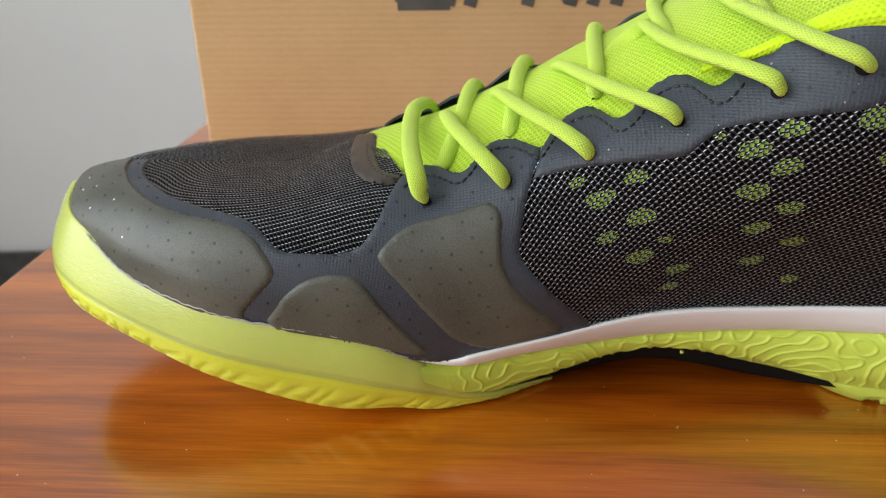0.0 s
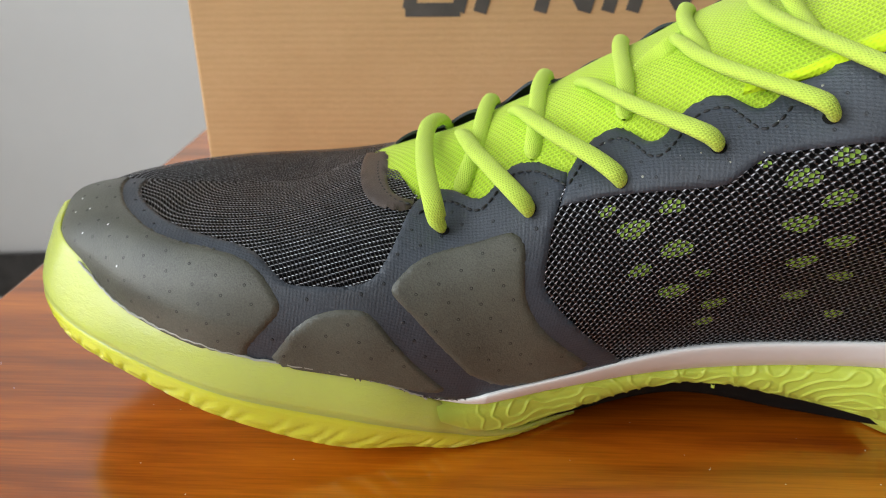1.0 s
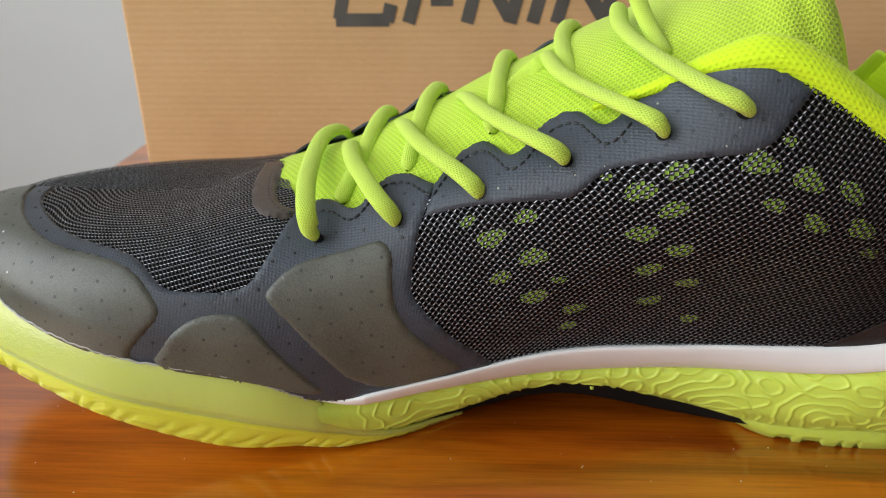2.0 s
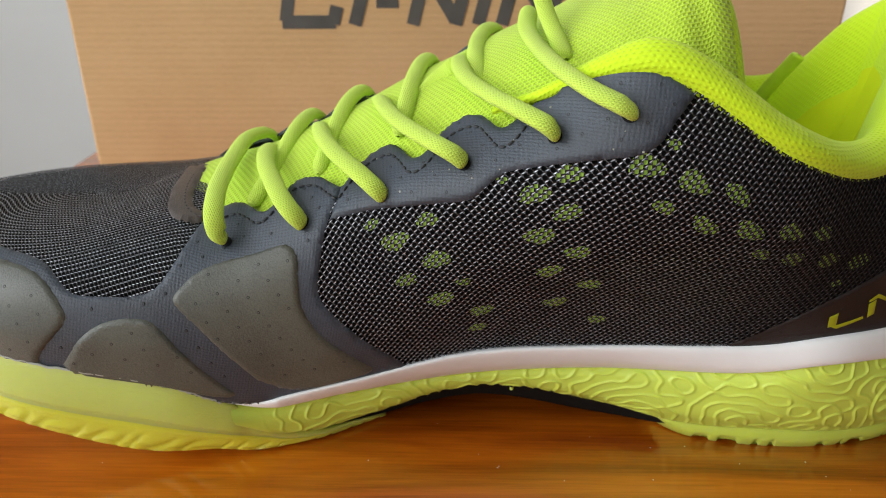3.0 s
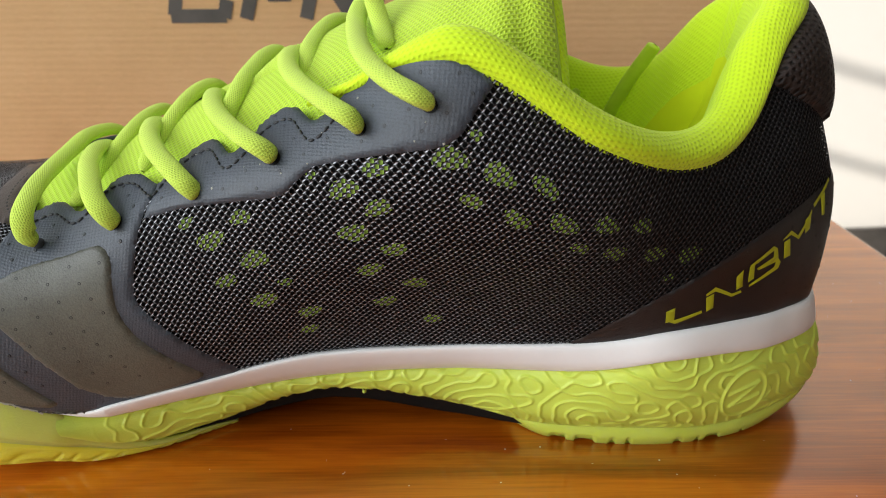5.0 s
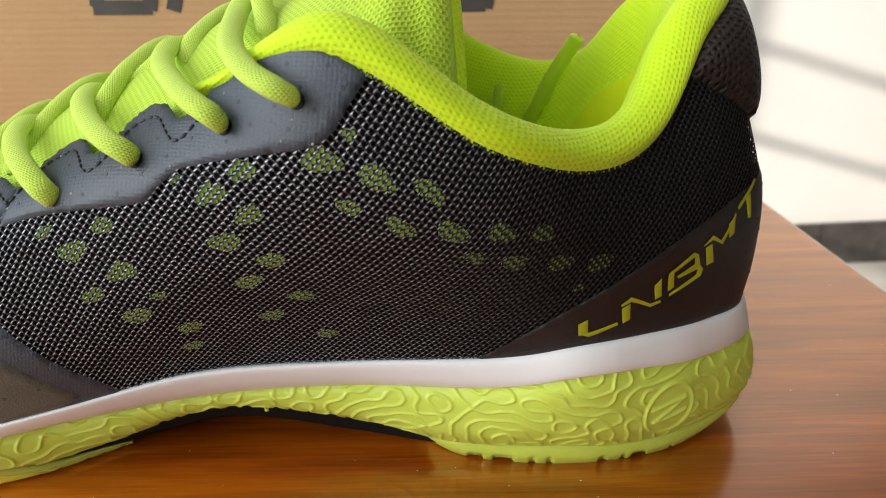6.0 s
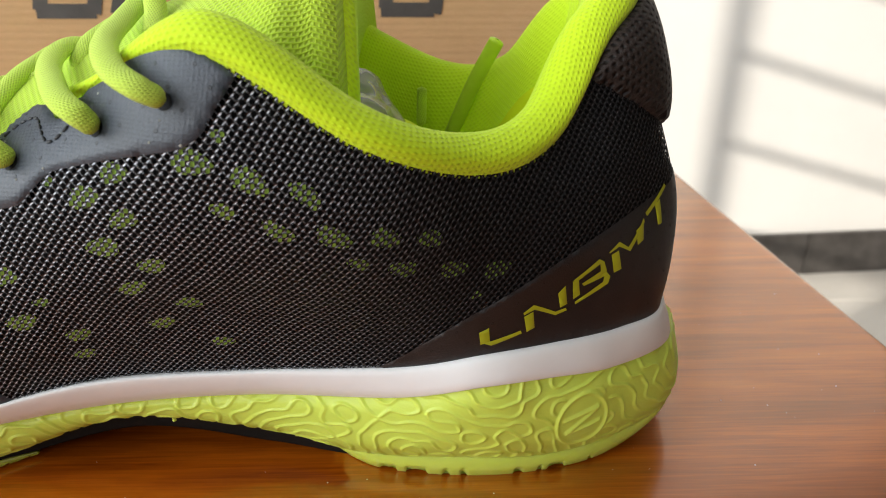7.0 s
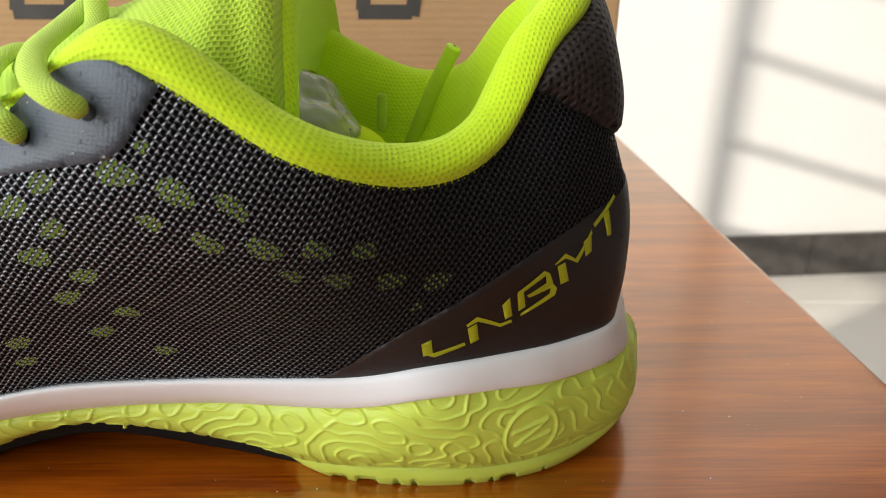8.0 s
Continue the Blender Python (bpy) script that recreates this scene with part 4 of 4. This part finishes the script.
LETTERS_B = [
    [(12.02, 1.4), (12.33, 1.64), (12.41, 1.56), (12.48, 1.36), (12.2, 1.22), (12.16, 1.28), (12.39, 1.4), (12.36, 1.54), (12.11, 1.38)],
    [(12.2, 1.22), (12.47, 1.36), (12.55, 1.24), (12.54, 1.12), (12.13, 0.88), (12.12, 0.94), (12.46, 1.18), (12.46, 1.28)],
    [(12.5, 1.62), (12.6, 1.64), (12.7, 1.3), (12.59, 1.28)],
    [(12.46, 1.68), (12.59, 1.78), (12.75, 1.62), (12.98, 1.94), (13.0, 1.88), (12.79, 1.54), (12.6, 1.7), (12.47, 1.66)],
    [(12.85, 1.82), (12.98, 1.88), (13.01, 1.62), (12.91, 1.58)],
    [(13.01, 2.0), (13.47, 2.24), (13.51, 2.2), (13.05, 1.94)],
    [(13.21, 2.04), (13.33, 2.08), (13.38, 1.74), (13.29, 1.74)],
]
from mathutils import geometry


def chaikin(pts, rounds, closed=True):
    """Corners of an outline cut round."""
    p = [np.array(q, float) for q in pts]
    for _ in range(rounds):
        n, out = len(p), []
        for i in range(n if closed else n - 1):
            a, b = p[i], p[(i + 1) % n]
            out += [a * 0.75 + b * 0.25, a * 0.25 + b * 0.75]
        if not closed:
            out = [p[0]] + out + [p[-1]]
        p = out
    return np.array(p)


US, UV_ = 0.020, 0.0125


def panel(name, outline, base, height, soft_edge, mat, parent, label="", rounds=2, step=0.0011, wave=0.0):
    """A piece of film laid on the side of the shoe: raised by height inside, down to base at its rim."""
    o = chaikin(outline, rounds) if rounds else np.array(outline, float)
    o = np.clip(o, [0, 0], [15, 4.9])
    m = o * np.array([US, UV_])
    dense = []
    for a, b in zip(m, np.roll(m, -1, axis=0)):
        k = max(1, int(np.linalg.norm(b - a) / step))
        dense += [a + (b - a) * i / k for i in range(k)]
    rim = np.array(dense)
    lo, hi = rim.min(0), rim.max(0)
    gx, gy = np.meshgrid(np.arange(lo[0], hi[0], step), np.arange(lo[1], hi[1], step), indexing="ij")
    q = np.stack([gx.ravel(), gy.ravel()], axis=1)
    a, b = rim, np.roll(rim, -1, axis=0)
    hit = np.zeros(len(q), bool)
    for (x0, y0), (x1, y1) in zip(a, b):
        if y0 != y1:
            c = (q[:, 1] >= min(y0, y1)) & (q[:, 1] < max(y0, y1))
            hit ^= c & (q[:, 0] < x0 + (q[:, 1] - y0) * (x1 - x0) / (y1 - y0))
    q = q[hit]
    if len(q):
        far = np.min(np.linalg.norm(q[:, None] - rim[None, ::2], axis=2), axis=1)
        q = q[far > step * 0.55]
    pts = np.vstack([rim, q])
    n = len(rim)
    res = geometry.delaunay_2d_cdt([Vector(p) for p in pts], [(i, (i + 1) % n) for i in range(n)], [], 1, 1e-7)
    v2 = np.array([tuple(v) for v in res[0]])
    d = np.min(np.linalg.norm(v2[:, None] - rim[None, :], axis=2), axis=1)
    f = np.clip(d / soft_edge, 0, 1)
    lift = base + height * np.sqrt(np.clip(1 - (1 - f) ** 2, 0, 1))
    s, v = v2[:, 0] / US, v2[:, 1] / UV_
    p = sample(SIDE, s, v) + sample(SIDE_N, s, v) * lift[:, None]
    faces = []
    for fc in res[2]:
        c = [p[i] for i in fc[:3]]
        nn = np.cross(c[1] - c[0], c[2] - c[0])
        mid = sample(SIDE_N, s[fc[0]], v[fc[0]])
        faces.append(tuple(fc) if nn @ mid > 0 else tuple(fc)[::-1])
    return mesh_ob(name, p, faces, mat, parent, side_uv(s, v), True, label)


HEEL_TAB = [(12.62, 3.88), (12.85, 3.58), (13.0, 3.40), (13.35, 3.16), (13.75, 2.92), (14.15, 2.70), (14.6, 2.62), (15.0, 2.60), (15.0, 4.02), (14.4, 4.0), (13.84, 3.96), (13.3, 4.0), (12.9, 3.98)]
tab = panel("heel_tab", HEEL_TAB, -0.0004, 0.0046, 0.0075, NET_PAD, shoe, "padded dark mesh heel tab", 1)
tab_far = tab.data.copy()
tab_far.transform(Matrix.Translation((0, AXIS * (1 + FAR), 0)) @ Matrix.Diagonal((1, -FAR, 1, 1)))
tab_far.flip_normals()
far_half = new("heel_tab", tab_far)
far_half.parent = shoe
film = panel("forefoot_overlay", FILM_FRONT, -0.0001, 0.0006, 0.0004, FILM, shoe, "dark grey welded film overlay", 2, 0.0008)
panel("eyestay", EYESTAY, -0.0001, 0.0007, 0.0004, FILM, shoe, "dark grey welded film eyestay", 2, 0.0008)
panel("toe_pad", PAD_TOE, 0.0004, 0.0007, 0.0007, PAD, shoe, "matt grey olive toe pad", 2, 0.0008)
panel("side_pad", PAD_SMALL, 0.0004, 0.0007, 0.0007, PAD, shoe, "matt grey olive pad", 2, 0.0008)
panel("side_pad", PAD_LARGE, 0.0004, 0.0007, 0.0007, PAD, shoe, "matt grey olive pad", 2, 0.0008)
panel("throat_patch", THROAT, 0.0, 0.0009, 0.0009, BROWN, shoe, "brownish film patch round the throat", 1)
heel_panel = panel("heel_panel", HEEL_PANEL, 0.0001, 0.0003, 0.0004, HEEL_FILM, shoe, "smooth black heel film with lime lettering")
for outline in LETTERS_A + LETTERS_B:
    panel("lettering", outline, 0.00055, 0.0002, 0.0002, LETTER, heel_panel, "lime letters LNBMT in slanted strokes", 0, 0.0012)
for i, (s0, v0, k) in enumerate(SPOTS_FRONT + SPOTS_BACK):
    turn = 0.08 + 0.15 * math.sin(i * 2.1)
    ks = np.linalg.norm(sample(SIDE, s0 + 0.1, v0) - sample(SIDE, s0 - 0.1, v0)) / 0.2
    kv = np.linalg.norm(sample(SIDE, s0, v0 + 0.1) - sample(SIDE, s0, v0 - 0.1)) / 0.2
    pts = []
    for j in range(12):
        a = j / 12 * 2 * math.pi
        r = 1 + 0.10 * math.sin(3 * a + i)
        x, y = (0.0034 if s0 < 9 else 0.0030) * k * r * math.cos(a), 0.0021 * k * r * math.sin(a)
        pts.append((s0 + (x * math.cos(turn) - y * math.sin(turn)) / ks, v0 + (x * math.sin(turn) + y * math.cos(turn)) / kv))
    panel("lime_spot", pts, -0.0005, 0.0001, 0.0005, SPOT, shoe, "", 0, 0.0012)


# black discs painted as the shade in the eyelets where near laces end
for pts in LOW_LACES + HIGH_LACES:
    at = np.array(pts[0]) * 0.65 + np.array(pts[1]) * 0.35
    i, j = np.unravel_index(np.argmin(np.linalg.norm(SIDE[:, :103] - at, axis=2)), (NS, 103))
    s0, v0 = i / (NS - 1) * 15, j / (NV - 1) * 5
    ks = np.linalg.norm(sample(SIDE, s0 + 0.1, v0) - sample(SIDE, s0 - 0.1, v0)) / 0.2
    kv = np.linalg.norm(sample(SIDE, s0, v0 + 0.1) - sample(SIDE, s0, v0 - 0.1)) / 0.2
    ring_pts = [(s0 + 0.0016 * math.cos(k * math.pi / 8) / ks, v0 + 0.0015 * math.sin(k * math.pi / 8) / kv) for k in range(16)]
    panel("eyelet", ring_pts, 0.0007, 0.00005, 0.0003, SHANK, shoe, "black disc for the shade in an eyelet", 0, 0.0009)


def stitching(name, line, mat):
    """Short raised stitches along a line on the side."""
    ln = chaikin(line, 3, False)
    pos = sample(SIDE, ln[:, 0], ln[:, 1]) + sample(SIDE_N, ln[:, 0], ln[:, 1]) * 0.0007
    run = np.concatenate([[0], np.cumsum(np.linalg.norm(np.diff(pos, axis=0), axis=1))])
    gs, x = [], 0.0005
    while x + 0.0015 < run[-1]:
        t = np.linspace(x, x + 0.0015, 4)
        path_ = np.stack([np.interp(t, run, pos[:, k]) for k in range(3)], axis=1)
        gs.append(tube(path_, 0.00065, 0.0006, (0, -0.5, 1), 7, 7, 0.3))
        x += 0.0020
    return grids(name, gs, mat, shoe, "black zigzag stitching")


stitching("stitching", STITCH_FRONT, THREAD)
stitching("stitching", STITCH_BACK, THREAD)
stitching("stitching", [(5.42, 3.24), (5.25, 3.2), (5.08, 3.32), (4.99, 3.55), (4.98, 3.8)], THREAD)


def inside_of(outline, s, v):
    o = chaikin(outline, 2)
    odd = False
    for (x0, y0), (x1, y1) in zip(o, np.roll(o, -1, axis=0)):
        if (y0 > v) != (y1 > v) and s < x0 + (v - y0) * (x1 - x0) / (y1 - y0):
            odd = not odd
    return odd


def perforations(name, outlines, holes, lift, mat, parent):
    """Small pressed rings on a staggered grid, joined into one part."""
    verts, faces = [], []
    xs = np.arange(-0.112, 0.19, 0.0072)
    for r in range(26):
        for x in xs:
            w = 0.002 + r * 0.0036
            u = x + (0.0036 if r % 2 else 0.0) + 0.0012 * r
            s = np.interp(u, SIDE[:, 30, 0], np.linspace(0, 15, NS))
            v = np.interp(w, SIDE_W[int(s / 15 * (NS - 1))], np.linspace(0, 5, NV))
            near_by = ((0.07, 0), (-0.07, 0), (0, 0.14), (0, -0.14))
            if not 0.25 < s < 14.6 or v < 0.4 or not any(all(inside_of(o, s + a, v + b) for a, b in near_by) for o in outlines) or any(inside_of(o, s + a, v + b) for o in holes for a, b in near_by):
                continue
            p, n = sample(SIDE, s, v), sample(SIDE_N, s, v)
            a = np.cross(n, [0, 0, 1.0])
            a /= np.linalg.norm(a)
            b = np.cross(n, a)
            start = len(verts)
            for rad, up in ((0.00046, lift - 0.0001), (0.00034, lift + 0.0001), (0.00018, lift + 0.00001)):
                verts += [p + n * up + rad * (math.cos(k * math.pi / 5) * a + math.sin(k * math.pi / 5) * b) for k in range(10)]
            for ring_i in range(2):
                for k in range(10):
                    c = start + ring_i * 10
                    faces.append((c + k, c + (k + 1) % 10, c + 10 + (k + 1) % 10, c + 10 + k))
            faces.append(tuple(start + 20 + k for k in range(10)))
    ob = mesh_ob(name, verts, faces, mat, parent, None, True)
    return tagged(ob, kind="stuff")


PADS = [PAD_TOE, PAD_SMALL, PAD_LARGE]
perforations("film_perforation", [FILM_FRONT, EYESTAY], PADS, 0.00060, RING, shoe)
perforations("pad_perforation", PADS, [], 0.00108, PAD_DOT, shoe)
perforations("heel_perforation", [HEEL_PANEL], LETTERS_A + LETTERS_B, 0.0004, THREAD, shoe)

for s0, v0 in ((0.62, 1.95), (0.95, 1.55), (1.25, 1.9), (1.7, 1.2), (2.1, 1.75), (2.7, 1.1)):
    p0, n0 = sample(SIDE, s0, v0), sample(SIDE_N, s0, v0)
    a0 = np.cross(n0, [0, 0, 1.0])
    a0 /= np.linalg.norm(a0)
    b0 = np.cross(n0, a0)
    rim0 = [p0 + n0 * 0.00112 + 0.00032 * (math.cos(k * math.pi / 5) * a0 + math.sin(k * math.pi / 5) * b0) for k in range(10)]
    mesh_ob("dust_speck", rim0 + [p0 + n0 * 0.0013], [(k, (k + 1) % 10, 10) for k in range(10)], WHITE, shoe)


# pale dust and lint caught on the eyestay and the net
rng = random.Random(5)
lo, hi = np.array(EYESTAY).min(axis=0), np.array(EYESTAY).max(axis=0)
placed = 0
while placed < 16:
    s0, v0 = rng.uniform(lo[0], hi[0]), rng.uniform(lo[1], hi[1])
    if not inside_of(EYESTAY, s0, v0):
        continue
    placed += 1
    p0, n0 = sample(SIDE, s0, v0), sample(SIDE_N, s0, v0)
    a0 = np.cross(n0, [0, 0, 1.0])
    a0 /= np.linalg.norm(a0)
    b0 = np.cross(n0, a0)
    r0 = rng.uniform(0.00010, 0.00028)
    rim0 = [p0 + n0 * 0.00064 + r0 * rng.uniform(0.7, 1.3) * (math.cos(k * math.pi / 4) * a0 + math.sin(k * math.pi / 4) * b0) for k in range(8)]
    mesh_ob("dust_speck", rim0 + [p0 + n0 * 0.0009], [(k, (k + 1) % 8, 8) for k in range(8)], GLUE, shoe)
